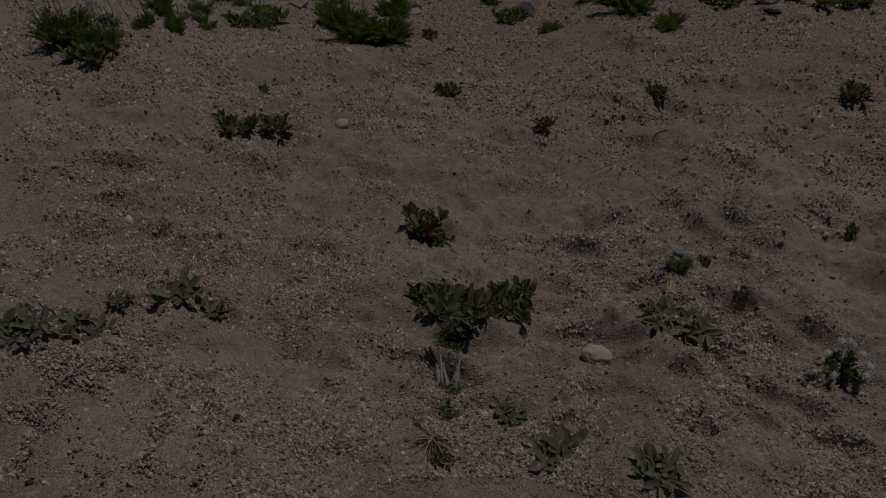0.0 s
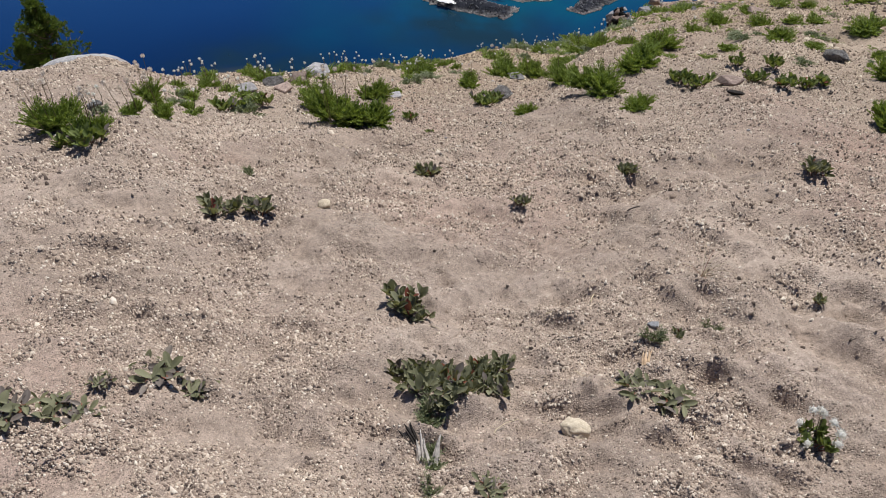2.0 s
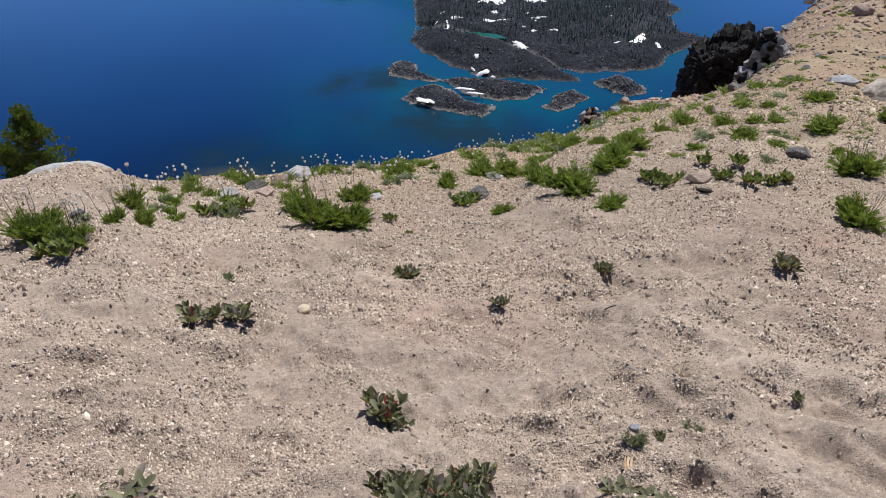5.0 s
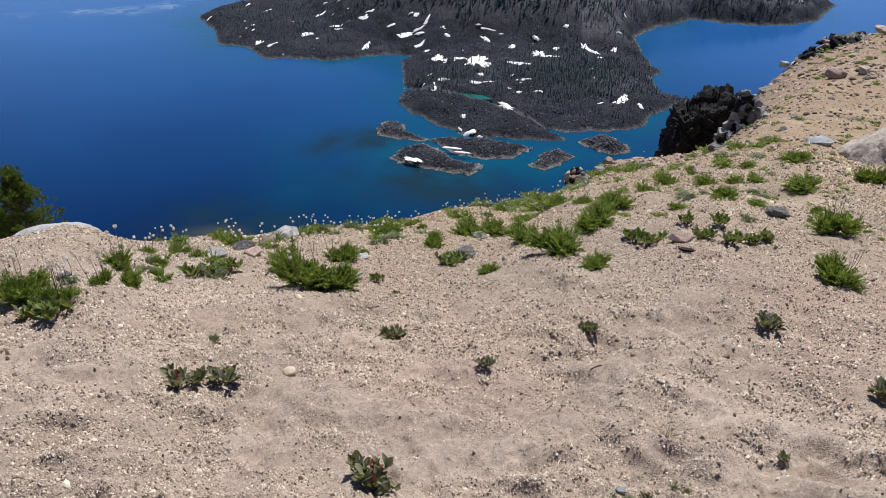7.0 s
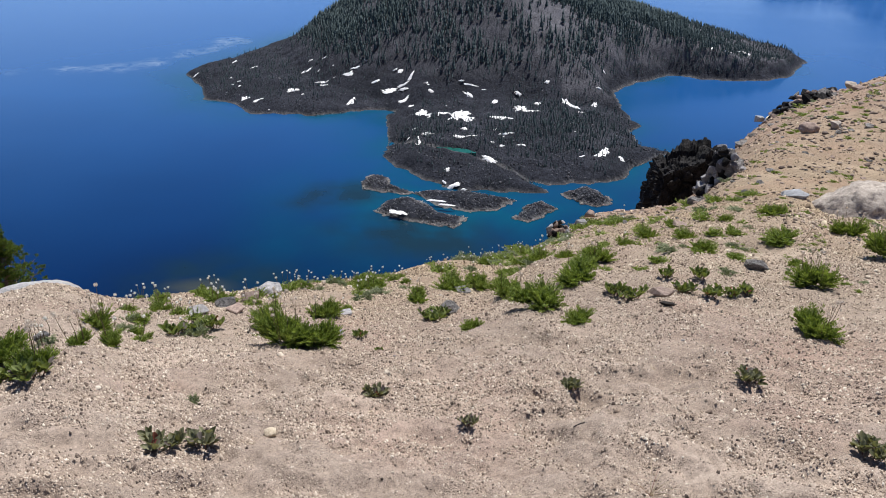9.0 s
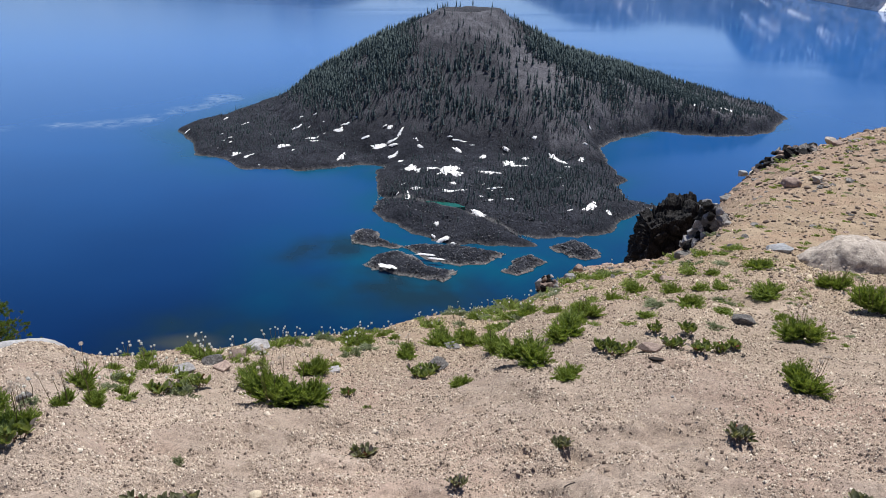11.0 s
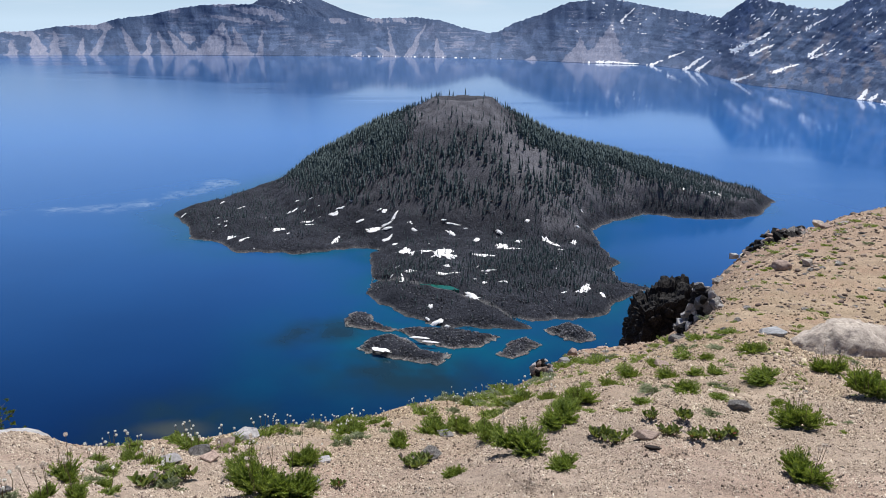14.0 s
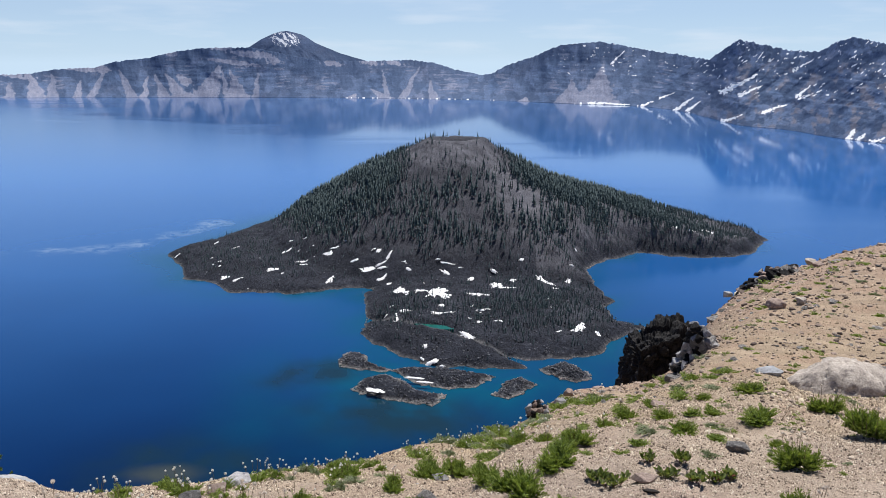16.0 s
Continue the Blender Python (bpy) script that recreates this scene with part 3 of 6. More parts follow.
def build_lake():
    az = np.radians(np.concatenate([np.arange(-180, -42, 6.0), np.arange(-42, 42, 0.4), np.arange(42, 180, 6.0)]))
    rad = np.concatenate([[5, 60, 120], 160 * np.exp(np.arange(0, math.log(1100 / 160), 0.011)), [1300, 1600, 2000, 2500, 3200, 4000, 5000, 6500]])
    a, r = np.meshgrid(az, rad, indexing="xy")
    x, y = r * np.sin(a), r * np.cos(a)
    sd = np.maximum.reduce([inland(p, x, y) for p in [SHORE] + ISLETS])
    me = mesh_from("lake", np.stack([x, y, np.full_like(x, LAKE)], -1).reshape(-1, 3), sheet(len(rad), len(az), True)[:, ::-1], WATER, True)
    attribute(me, "shallow", np.exp(np.minimum(sd, 0) / (30 + 44 * ease(540, 440, y) * ease(20, -60, x))) * np.maximum(ease(-190, -110, x), ease(560, 640, y)) * np.clip(0.75 + 0.7 * turb(x, y, 70, 3, 3.6) - 0.5 * ease(120, 200, x), 0.08, 1))
    blobs = np.zeros_like(x)
    for bx, by, br in ((-42, 397, 36), (-10, 388, 32), (-84, 455, 26), (-98, 447, 20), (-147, 335, 34), (-125, 338, 26)):
        blobs = np.maximum(blobs, np.exp(-((x - bx) ** 2 + ((y - by) * 1.3) ** 2) / br ** 2))
    track = np.full_like(x, 1e9)
    lane = [(-520, 770), (-422, 796), (-372, 808), (-335, 850), (-300, 930)]
    for (ax, ay), (bx, by) in zip(lane, lane[1:]):
        t = np.clip(((x - ax) * (bx - ax) + (y - ay) * (by - ay)) / ((bx - ax) ** 2 + (by - ay) ** 2), 0, 1)
        track = np.minimum(track, np.hypot(x - ax - t * (bx - ax), (y - ay - t * (by - ay)) * 0.8))
    attribute(me, "scum", ease(16, 3, track + 22 * turb(x, y, 60, 4, 8.8)) * np.clip(0.65 + 0.9 * turb(x, y, 45, 3, 18.8), 0, 1))
    core = np.exp(-(((x + 144) / 20) ** 2 + ((y - 330) / 9) ** 2))
    attribute(me, "awash", np.clip(core * 1.3 - 0.25 + 0.5 * turb(x, y, 14, 4, 8.1) * core, 0, 0.9))
    attribute(me, "shoal", np.clip(blobs * (0.95 + 0.8 * turb(x, y, 18, 3, 6.6)), 0, 0.9))
    return tagged(new("lake", me), "deep blue caldera lake with calm reflecting water", "lake", kind="structure")


lake = build_lake()
island = build_island()
for outline in ISLETS:
    build_islet(outline)

# ---- far shore ----
FAR_SHORE = table([(-180, 4300), (-60, 5000), (-31, 5251), (-24, 4929), (-16.5, 4688), (-6.3, 4450), (2.9, 4223), (9.5, 3856), (15, 3727), (17.8, 3418), (20.2, 2966), (21.5, 2658), (25.6, 2554), (27.8, 2339), (31.5, 2203), (60, 1800), (180, 4300)])
SKYLINE = [(-60, -0.012), (-30.9, -0.0135), (-29.3, -0.0124), (-27.2, -0.0067), (-25.2, -0.0055), (-23.9, 0.0012), (-21.7, 0.006), (-19.8, 0.0137), (-18.2, 0.018), (-14.6, 0.0197), (-12.2, 0.012), (-9.7, 0.0035), (-5.8, 0.002), (-2.6, 0.0043), (-0.6, -0.0002), (0.7, -0.0075), (2.9, -0.0157), (3.7, -0.0142), (5.0, -0.0024), (7.2, 0.01), (8.9, 0.023), (11.8, 0.027), (13.4, 0.0226), (15.1, 0.0168), (17.1, 0.0118), (19.7, 0.004), (20.9, 0.0204), (21.6, 0.0284), (22.8, 0.0228), (25, 0.0145), (26.8, 0.013), (27.7, 0.0238), (28.9, 0.0293), (30.6, 0.0213), (40, 0.02), (70, 0.01)]


# old snow on the near right wall: each drift from its low end to its high end (bearing, height share), and its width
DRIFTS = [(20.8, 0.37, 23.1, 0.65, 0.16), (22.0, 0.39, 23.4, 0.52, 0.1), (23.7, 0.21, 25.2, 0.33, 0.13), (25.7, 0.44, 26.5, 0.61, 0.09), (25.9, 0.42, 26.7, 0.51, 0.08), (21.0, 0.0, 22.3, 0.14, 0.12), (29.2, 0.0, 29.6, 0.13, 0.14), (29.8, 0.0, 30.2, 0.09, 0.12), (30.7, 0.0, 31.4, 0.07, 0.14), (17.6, 0.01, 18.8, 0.3, 0.12), (18.5, 0.04, 19.3, 0.26, 0.1), (16.5, 0.19, 17.5, 0.33, 0.07), (15.2, 0.02, 16.0, 0.12, 0.1), (11.3, 0.03, 14.3, 0.02, 0.09), (12.8, 0.72, 13.7, 0.91, 0.07), (25.3, 0.76, 26.5, 0.92, 0.07)]


def build_caldera_wall():
    az = np.concatenate([np.arange(-75, -36, 0.6), np.arange(-36, 36, 0.055), np.arange(36, 75.1, 0.6)])
    up = np.concatenate([np.linspace(-0.03, 1, 104), [1.12, 1.3]])
    a, u = np.meshgrid(az, up, indexing="xy")
    shore = np.interp(a, *FAR_SHORE)
    deep = np.minimum((0.1 + 0.04 * ease(8, 18, a)) * shore, np.maximum(4800 / np.maximum(np.cos(np.radians(a)), 0.7) - shore, 150))
    sky = np.interp(a, [p[0] for p in SKYLINE], [p[1] for p in SKYLINE])
    v = np.clip(u, 0, 1)
    near = ease(15, 21, a)
    tall = np.degrees((np.interp(a, [p[0] for p in SKYLINE], [p[1] for p in SKYLINE]) * shore + EYE - LAKE) / shore)
    w = v * tall  # height in degrees, so that shapes keep their proportions
    # gullies run straight down the far wall and lean on the near right one
    g = a - (0.1 + 0.9 * near) * w
    spur = turb(g, w * 0.35, 1.3, 5, 2.0)
    rib = 1 - 2.2 * np.abs(turb(g, w * 0.45, 0.5, 4, 7.0))
    crag = turb(a, w, 0.5, 5, 17.0)
    hump = np.sin(v * math.pi)
    dist = shore * (1 + 0.004 * turb(a, w * 0.7, 1.3, 2, 3.3)) + deep * (v + hump * (0.04 - (0.034 + 0.001 * near) * spur - 0.006 * rib * (1 - 0.7 * near) - (0.007 - 0.001 * near) * crag)) + np.maximum(u - 1, 0) * deep * 2
    top = EYE + sky * (shore + deep)
    ledge = turb(a * 0.3, w * 3, 1.0, 4, 6.1)
    prof = 0.8 * v + 0.2 * v * v + 0.01 * hump * ledge
    z = LAKE + (top - LAKE) * prof + 6 * turb(a, v * 0, 0.22, 4, 1.2) * ease(0.8, 1, v) - np.maximum(u - 1, 0) * 160 + np.minimum(u, 0) * 300
    x, y = dist * np.sin(np.radians(a)), dist * np.cos(np.radians(a))
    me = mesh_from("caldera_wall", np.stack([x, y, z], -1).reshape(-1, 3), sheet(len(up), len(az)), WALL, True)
    rnd = random.Random(8)
    # scree: a thin chute high up that opens into a fan at the water (bearing, top in degrees, half width at the foot, lean)
    fans = [(-30.6, 1.0, 0.36, 0.14), (-28.9, 1.8, 0.58, -0.36), (-28.0, 1.6, 0.4, 0.14), (-26.5, 1.3, 0.27, 0.36), (-25.6, 2.1, 0.27, 1.12), (-22.9, 2.1, 0.4, -0.72), (-22.2, 1.6, 0.22, 0.45), (-20.7, 1.8, 0.4, -0.63), (-19.5, 1.9, 0.67, -1.03), (-18.1, 2.7, 1.08, 1.53), (-15.4, 2.2, 0.67, -0.63), (-16.3, 2.1, 0.27, -0.36), (-14.3, 2.1, 0.22, 0.27), (-7.1, 0.4, 0.45, 0.32), (-4.3, 2.2, 0.22, -0.4), (-3.2, 2.4, 0.32, 1.35), (-0.7, 1.5, 0.36, -0.32), (11.7, 3.0, 1.8, 0.45), (9.7, 2.0, 0.99, 0.22), (6.3, 0.4, 0.45, 0.14), (-4.3, 0.8, 0.63, -1.35)]
    pale = np.zeros_like(a)
    edge = 0.42 * turb(a, w * 0.8, 0.3, 6, 9.0)
    for fa, ft, fw, lean in fans:
        t = np.clip(w / ft, 0, 1.3)
        wide = 0.05 + fw * np.clip(1 - t, 0, 1) ** 1.1
        mid = fa + lean * t + 0.12 * turb(w, w * 0 + fa, 0.5, 3, 3.0)
        pale = np.maximum(pale, ease(1.1, 0.92, np.abs(a - mid) / wide + edge) * ease(1.02, 0.94, t + 0.4 * edge) * rnd.uniform(0.75, 1.0))
    # bare pumice shelves under the rim (bearing, height in degrees, half width, half height)
    for ca, ch, cw, cv in ((-30.2, 1.5, 1.08, 0.14), (-26.4, 2.0, 1.44, 0.14), (-24.7, 2.0, 0.45, 0.22), (-20.1, 3.2, 0.72, 0.18), (-16.9, 3.6, 1.12, 0.14), (-14.3, 3.2, 1.71, 0.18), (-12.9, 2.8, 0.45, 0.22), (-8.5, 2.6, 0.72, 0.14), (-5.7, 2.7, 0.9, 0.14), (-3.8, 2.7, 0.9, 0.12), (-19.3, 1.3, 0.54, 0.27), (-15.4, 2.6, 1.8, 0.12)):
        pale = np.maximum(pale, ease(1.05, 0.92, np.hypot((a - ca) / cw, (w - ch + 0.1 * (a - ca)) / (1.3 * cv)) + 1.6 * edge) * 0.95)
    # thin cliff bands between the gullies
    bands = ease(0.16, 0.22, turb(a * 0.35, w * 3.2, 0.45, 4, 77.0)) * ease(0.05, 0.3, turb(a, w * 0.5, 1.6, 3, 47.0)) * ease(0.12, 0.3, v) * ease(0.97, 0.85, v) * (1 - 0.5 * near)
    pale = np.maximum(pale, 0.55 * bands)
    attribute(me, "scree", np.clip(pale * (0.85 + 0.35 * turb(g, w * 0.4, 0.12, 3, 3.9)), 0, 1))
    # wood tone is weaker on the far wall, imitating haze
    attribute(me, "wood", ease(-0.02, 0.1, turb(a, w, 0.8, 5, 21.0) + 0.45 * near * turb(a - 0.6 * w, w * 1.3, 0.4, 5, 24.0) + (0.2 + 0.25 * ease(4, 0, a)) * ease(0.45, 0.85, v) - 0.05 * near) * (0.6 + 0.3 * near) * (1 - pale))
    attribute(me, "rust", ease(-0.1, 0.35, turb(a * 1.2, w, 0.9, 3, 51.0)) * ease(19, 22, a) * ease(0.95, 0.7, v) * 0.6)
    # old snow: the large drifts, then scattered scraps lying the same way
    snow = np.zeros_like(a)
    torn = 1.5 * turb(a - 0.5 * w, w + 0.4 * a, 0.16, 4, 31.0)
    for a0, v0, a1, v1, wd in DRIFTS:
        t0 = np.interp((a0 + a1) / 2, az, tall[0])
        dx, dy = a1 - a0, (v1 - v0) * t0
        t = np.clip(((a - a0) * dx + (w - v0 * t0) * dy) / (dx * dx + dy * dy), 0, 1)
        d = np.hypot(a - a0 - t * dx, (w - v0 * t0 - t * dy) * 1.3)
        snow = np.maximum(snow, ease(1.1, 0.8, d / (wd * (1.35 - 1.0 * t)) + torn))
    lie = turb(a * 0.5 - w * 0.9, w * 1.7 + 0.5 * a, 0.28, 4, 61.0) + 0.35 * turb(a, w, 1.1, 2, 15.0)
    chute = turb(a * 1.1 - w * 1.5, w * 0.5 + 0.35 * a, 0.22, 4, 71.0) + 0.5 * turb(a, w, 0.9, 2, 25.0)
    snow = np.maximum(snow, ease(0.66, 0.72, chute + 0.1 * ease(0.4, 0.85, v)) * near * ease(0.3, 0.45, v))
    snow = np.maximum(snow, ease(0.58, 0.66, lie) * ease(7, 10, a) * ease(0.4, 0.6, v) * (1 - near))
    line = ease(0.05, 0.02, v) * ease(0.05, 0.2, turb(a, a * 0, 0.35, 3, 41.0)) * (ease(9, 11, a) * ease(16, 14, a) + 0.6 * ease(-9, -7, a) * ease(6, 4, a))
    attribute(me, "snow", np.clip(np.maximum(snow, line), 0, 1))
    return tagged(new("caldera_wall", me), "far caldera wall with cliffs, scree and old snow", "cliffs", kind="structure")


def build_peak():
    az = np.arange(-19.5, -2, 0.06)
    d = np.linspace(0, 1, 70)
    a, u = np.meshgrid(az, d, indexing="xy")
    line = np.interp(a, [-19.5, -17, -14.5, -13.67, -12.73, -12.3, -11.7, -11.2, -10.6, -9.7, -7.8, -5.8, -3.7, -2], [-0.03, 0.0083, 0.0205, 0.0297, 0.037, 0.0394, 0.0404, 0.0385, 0.0357, 0.026, 0.0122, 0.0023, -0.006, -0.03])
    h = u * 175 / 85  # in degrees, like the bearing
    r = (4805 + 175 * u + 16 * turb(a, h, 0.8, 4, 6.0) * (1 - u)) / np.cos(np.radians(a))
    z = EYE + r * line - (1 - u) * 175 + 4 * turb(a, h, 0.8, 4, 5.0) * (1.0 - 0.6 * u)
    x, y = r * np.sin(np.radians(a)), r * np.cos(np.radians(a))
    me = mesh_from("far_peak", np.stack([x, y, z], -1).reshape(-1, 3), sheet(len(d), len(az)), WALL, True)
    attribute(me, "scree", 0.05 + 0.25 * np.maximum(turb(a, h, 0.6, 4, 4.0), 0))
    attribute(me, "rust", a * 0)
    el = (line - (1 - u) * 175 / 4900) * 57.3
    attribute(me, "wood", 0.35 + 0.4 * ease(1.6, 1.0, el))
    streak = turb(a * 1.6 + h * 0.9, h * 0.7 - a * 0.25, 0.3, 4, 13.0)
    face = ease(1.15, 0.75, np.hypot((a + 11.9 + 0.3 * (el - 1.7)) / 1.35, (el - 1.7) / 0.72) + 0.9 * streak)
    attribute(me, "snow", face * ease(0.0, 0.08, streak))
    return tagged(new("far_peak", me), "distant snow-streaked mountain above the far rim", "mountain", kind="structure")


caldera_wall = build_caldera_wall()
far_peak = build_peak()

# ---- helpers for things ----
def thing(name, x, y, label, category, group="", z=None, sink=0.0, turn=0.0):
    e = new(name)
    e.matrix_world = pose(x, y, float(ground_z(x, y)) - sink if z is None else z, 0, 0, turn)
    return tagged(e, label, category, group)


def part(name, mesh, parent, m=None, label=""):
    o = new(name, mesh)
    o.parent = parent
    if m is not None:
        o.matrix_basis = m
    return tagged(o, label)


def place(loc, scale=1.0, rx=0.0, ry=0.0, rz=0.0):
    s = (scale, scale, scale) if isinstance(scale, (int, float)) else scale
    return Matrix.LocRotScale(loc, Euler((rx, ry, rz)), s)


def gather(bm, name, material, smooth=False):
    me = bpy.data.meshes.new(name)
    bm.to_mesh(me)
    bm.free()
    me.materials.append(material)
    if smooth:
        me.polygons.foreach_set("use_smooth", np.ones(len(me.polygons), bool))
    return me


def tube(bm, points, radii, sides=5):
    """A tapered tube through the points."""
    rings = []
    for i, p in enumerate(points):
        a, b = points[max(i - 1, 0)], points[min(i + 1, len(points) - 1)]
        q = (Vector(b) - Vector(a)).to_track_quat("Z", "Y")
        rings.append([bm.verts.new(Vector(p) + q @ Vector((math.cos(k * 2 * math.pi / sides) * radii[i], math.sin(k * 2 * math.pi / sides) * radii[i], 0))) for k in range(sides)])
    for r0, r1 in zip(rings, rings[1:]):
        for k in range(sides):
            bm.faces.new((r0[k], r0[(k + 1) % sides], r1[(k + 1) % sides], r1[k]))
    bm.faces.new(rings[-1])
    bm.faces.new(rings[0][::-1])


def leaf_mesh(name, material, width=0.42, fold=0.35, curl=0.25, seed=0):
    """An ovate leaf one unit long, folded along the midrib and curled."""
    rnd = random.Random(seed)
    bm = bmesh.new()
    rows = []
    for i in range(6):
        t = i / 5
        w = width * 0.5 * math.sin(math.pi * min(t ** 1.35 * 0.93 + 0.045, 1)) ** 0.7
        zc = curl * math.sin(t * 1.9) * t * 0.6
        rows.append([bm.verts.new((s * w, t, zc + abs(s) * w * fold * 1.5 + rnd.uniform(-0.012, 0.012))) for s in (-1, -0.5, 0, 0.5, 1)])
    for r0, r1 in zip(rows, rows[1:]):
        for k in range(4):
            bm.faces.new((r0[k], r0[k + 1], r1[k + 1], r1[k]))
    return gather(bm, name, material, True)


LEAVES = [leaf_mesh("leaf", LEAF, w, f, c, i) for i, (w, f, c) in enumerate(((0.42, 0.4, 0.3), (0.5, 0.25, 0.5), (0.36, 0.6, 0.1)))]
GREEN_LEAVES = [leaf_mesh("leaf", LEAF_GREEN, w, f, c, i) for i, (w, f, c) in enumerate(((0.42, 0.4, 0.3), (0.48, 0.25, 0.5)))]
DULL_LEAVES = [leaf_mesh("leaf", LEAF_DULL, w, f, c, i) for i, (w, f, c) in enumerate(((0.5, 0.2, -0.2), (0.44, 0.35, 0.2)))]
RED_LEAVES = [leaf_mesh("leaf", LEAF_RED, 0.42, 0.3, 0.3, 9)]


def leafy_plant(x, y, w, seed, dull=0.1, red=0.04, spread=0.0, size=1.0, label="", flowers=0, tall=1.0, fresh=False):
    """A low perennial: several leafy shoots from one crown."""
    rnd = random.Random(seed)
    root = thing("leafy_plant", x, y, label or "low grey-green broad-leaved plant rooted in dusty soil", "plant", "broad-leaved plants on the slope", sink=0.004)
    base_len = min(max(0.34 * w, 0.022), 0.06) * size
    shoots = max(4, int(round(w / base_len * 3.4)))
    leaves = []
    for s in range(shoots):
        a = s * 2.399 + rnd.uniform(-0.4, 0.4)
        d = w * 0.5 * math.sqrt((s + 0.4) / shoots) * rnd.uniform(0.7, 0.95)
        tip = Vector((math.cos(a) * d, math.sin(a) * d, base_len * rnd.uniform(0.45, 1.25) * (1 - spread * 0.85) * tall))
        foot = Vector((math.cos(a) * d * 0.5, math.sin(a) * d * 0.5, 0.0))
        gz = float(hillside(x + tip.x, y + tip.y) - hillside(x, y))
        tip.z += gz
        foot.z += gz * 0.5 - 0.004
        bm = bmesh.new()
        tube(bm, [foot, foot.lerp(tip, 0.6) + Vector((0, 0, 0.2 * base_len * tall)), tip], [0.002, 0.0016, 0.001], 4)
        part("stem", gather(bm, "stem", RED_STEM), root)
        for k in range(rnd.randint(3, 6) if spread > 0.5 else rnd.randint(5, 8)):
            b = a - math.pi / 2 + k * 2.399 + rnd.uniform(-0.5, 0.5)
            lift = rnd.uniform(0.45, 1.3) * (1 - spread) + spread * rnd.uniform(-0.1, 0.3)
            leaves.append((foot.lerp(tip, rnd.uniform(0.5, 1.0)), b, lift, base_len * rnd.uniform(0.6, 1.1)))
    for p, b, lift, ln in leaves:
        q = rnd.random()
        pool = DULL_LEAVES if q < dull else RED_LEAVES if q < dull + red else GREEN_LEAVES if fresh else LEAVES
        part("leaf", rnd.choice(pool), root, place(p, ln, lift, rnd.uniform(-0.5, 0.5), b))
    for f in range(flowers):
        a = rnd.uniform(0, 6.28)
        top = Vector((math.cos(a) * w * 0.4, math.sin(a) * w * 0.4, rnd.uniform(0.05, 0.085)))
        bm = bmesh.new()
        tube(bm, [(0, 0, 0), top * 0.6 + Vector((0, 0, 0.008)), top], [0.0015, 0.0012, 0.001], 4)
        stalk = part("flower_stalk", gather(bm, "flower_stalk", STEM), root)
        part("flower_head", FLOWER, stalk, place(top, 0.014, 0, 0, a), "small white flower cluster")
    return root


def fluff_mesh(name, material, hairs, core, seed):
    """A round head: a small core with fine rays."""
    rnd = random.Random(seed)
    bm = bmesh.new()
    bmesh.ops.create_icosphere(bm, subdivisions=1, radius=core)
    for _ in range(hairs):
        d = Vector((rnd.gauss(0, 1), rnd.gauss(0, 1), rnd.gauss(0.15, 1))).normalized()
        side = d.orthogonal().normalized() * rnd.uniform(0.07, 0.13)
        e = d * rnd.uniform(0.85, 1.1)
        bm.faces.new([bm.verts.new(v) for v in (d * core * 0.8, e + side, e - side)])
    return gather(bm, name, material)


SEED_HEAD = fluff_mesh("seed_head", FLUFF, 110, 0.62, 1)
FLOWER = fluff_mesh("flower_head", PETAL, 60, 0.7, 2)


def feathery_mesh(name, material, seed, fronds=110, height=0.5, leaflets=15, fine=1.0):
    """A mound of divided fronds, one unit across."""
    rnd = random.Random(seed)
    v, f = [], []
    lobes = [(rnd.uniform(-0.3, 0.3), rnd.uniform(-0.3, 0.3), rnd.uniform(0.6, 1.15)) for _ in range(7)]
    for i in range(fronds):
        lx, ly, ls = rnd.choice(lobes)
        a = rnd.uniform(0, 2 * math.pi)
        out = math.sqrt(rnd.random()) * 0.32 * ls
        foot = Vector((lx * 0.6, ly * 0.6, 0))
        tip = Vector((lx + math.cos(a) * out, ly + math.sin(a) * out, height * ls * (1.0 - 1.1 * (out / ls) ** 2 * 3) * rnd.uniform(0.4, 1.15)))
        tip.z = max(tip.z, 0.03)
        mid = foot.lerp(tip, 0.5) + Vector((0, 0, 0.1 * height))
        side = (tip - foot).cross(Vector((0, 0, 1)))
        side = side.normalized() if side.length > 1e-4 else Vector((1, 0, 0))
        along = (tip - foot).normalized()
        for k in range(leaflets):
            t = 0.25 + 0.75 * k / (leaflets - 1)
            p = foot.lerp(mid, t).lerp(mid.lerp(tip, t), t)
            for sg in (-1, 1):
                ln = 0.1 * fine * (1.1 - 0.7 * t) * rnd.uniform(0.7, 1.3) + 0.015
                d = (side * sg * 0.7 + along * 0.8 + Vector((rnd.uniform(-0.35, 0.35), rnd.uniform(-0.35, 0.35), rnd.uniform(0.0, 0.6)))).normalized()
                w = d.cross(Vector((rnd.uniform(-1, 1), rnd.uniform(-1, 1), rnd.uniform(-1, 1)))).normalized() * ln * 0.15
                n0 = len(v)
                e = p + d * ln
                v += [p, p + d * ln * 0.55 + w, e, p + d * ln * 0.55 - w]
                f.append((n0, n0 + 1, n0 + 2, n0 + 3))
    return mesh_from(name, [tuple(q) for q in v], f, material)


FERNS = [feathery_mesh("foliage", FERN, s, 210, 0.5, 14) for s in (1, 2, 3)]
HERBS = [feathery_mesh("foliage", HERB, s, 120, 0.3, 9, 1.05) for s in (4, 5, 6)]
MATS = [feathery_mesh("foliage", HERB, s, 44, 0.3, 6, 1.8) for s in (10, 11, 12)]
SAGES = [feathery_mesh("foliage", SAGE, s, 60, 0.22, 8, 1.2) for s in (7, 8)]


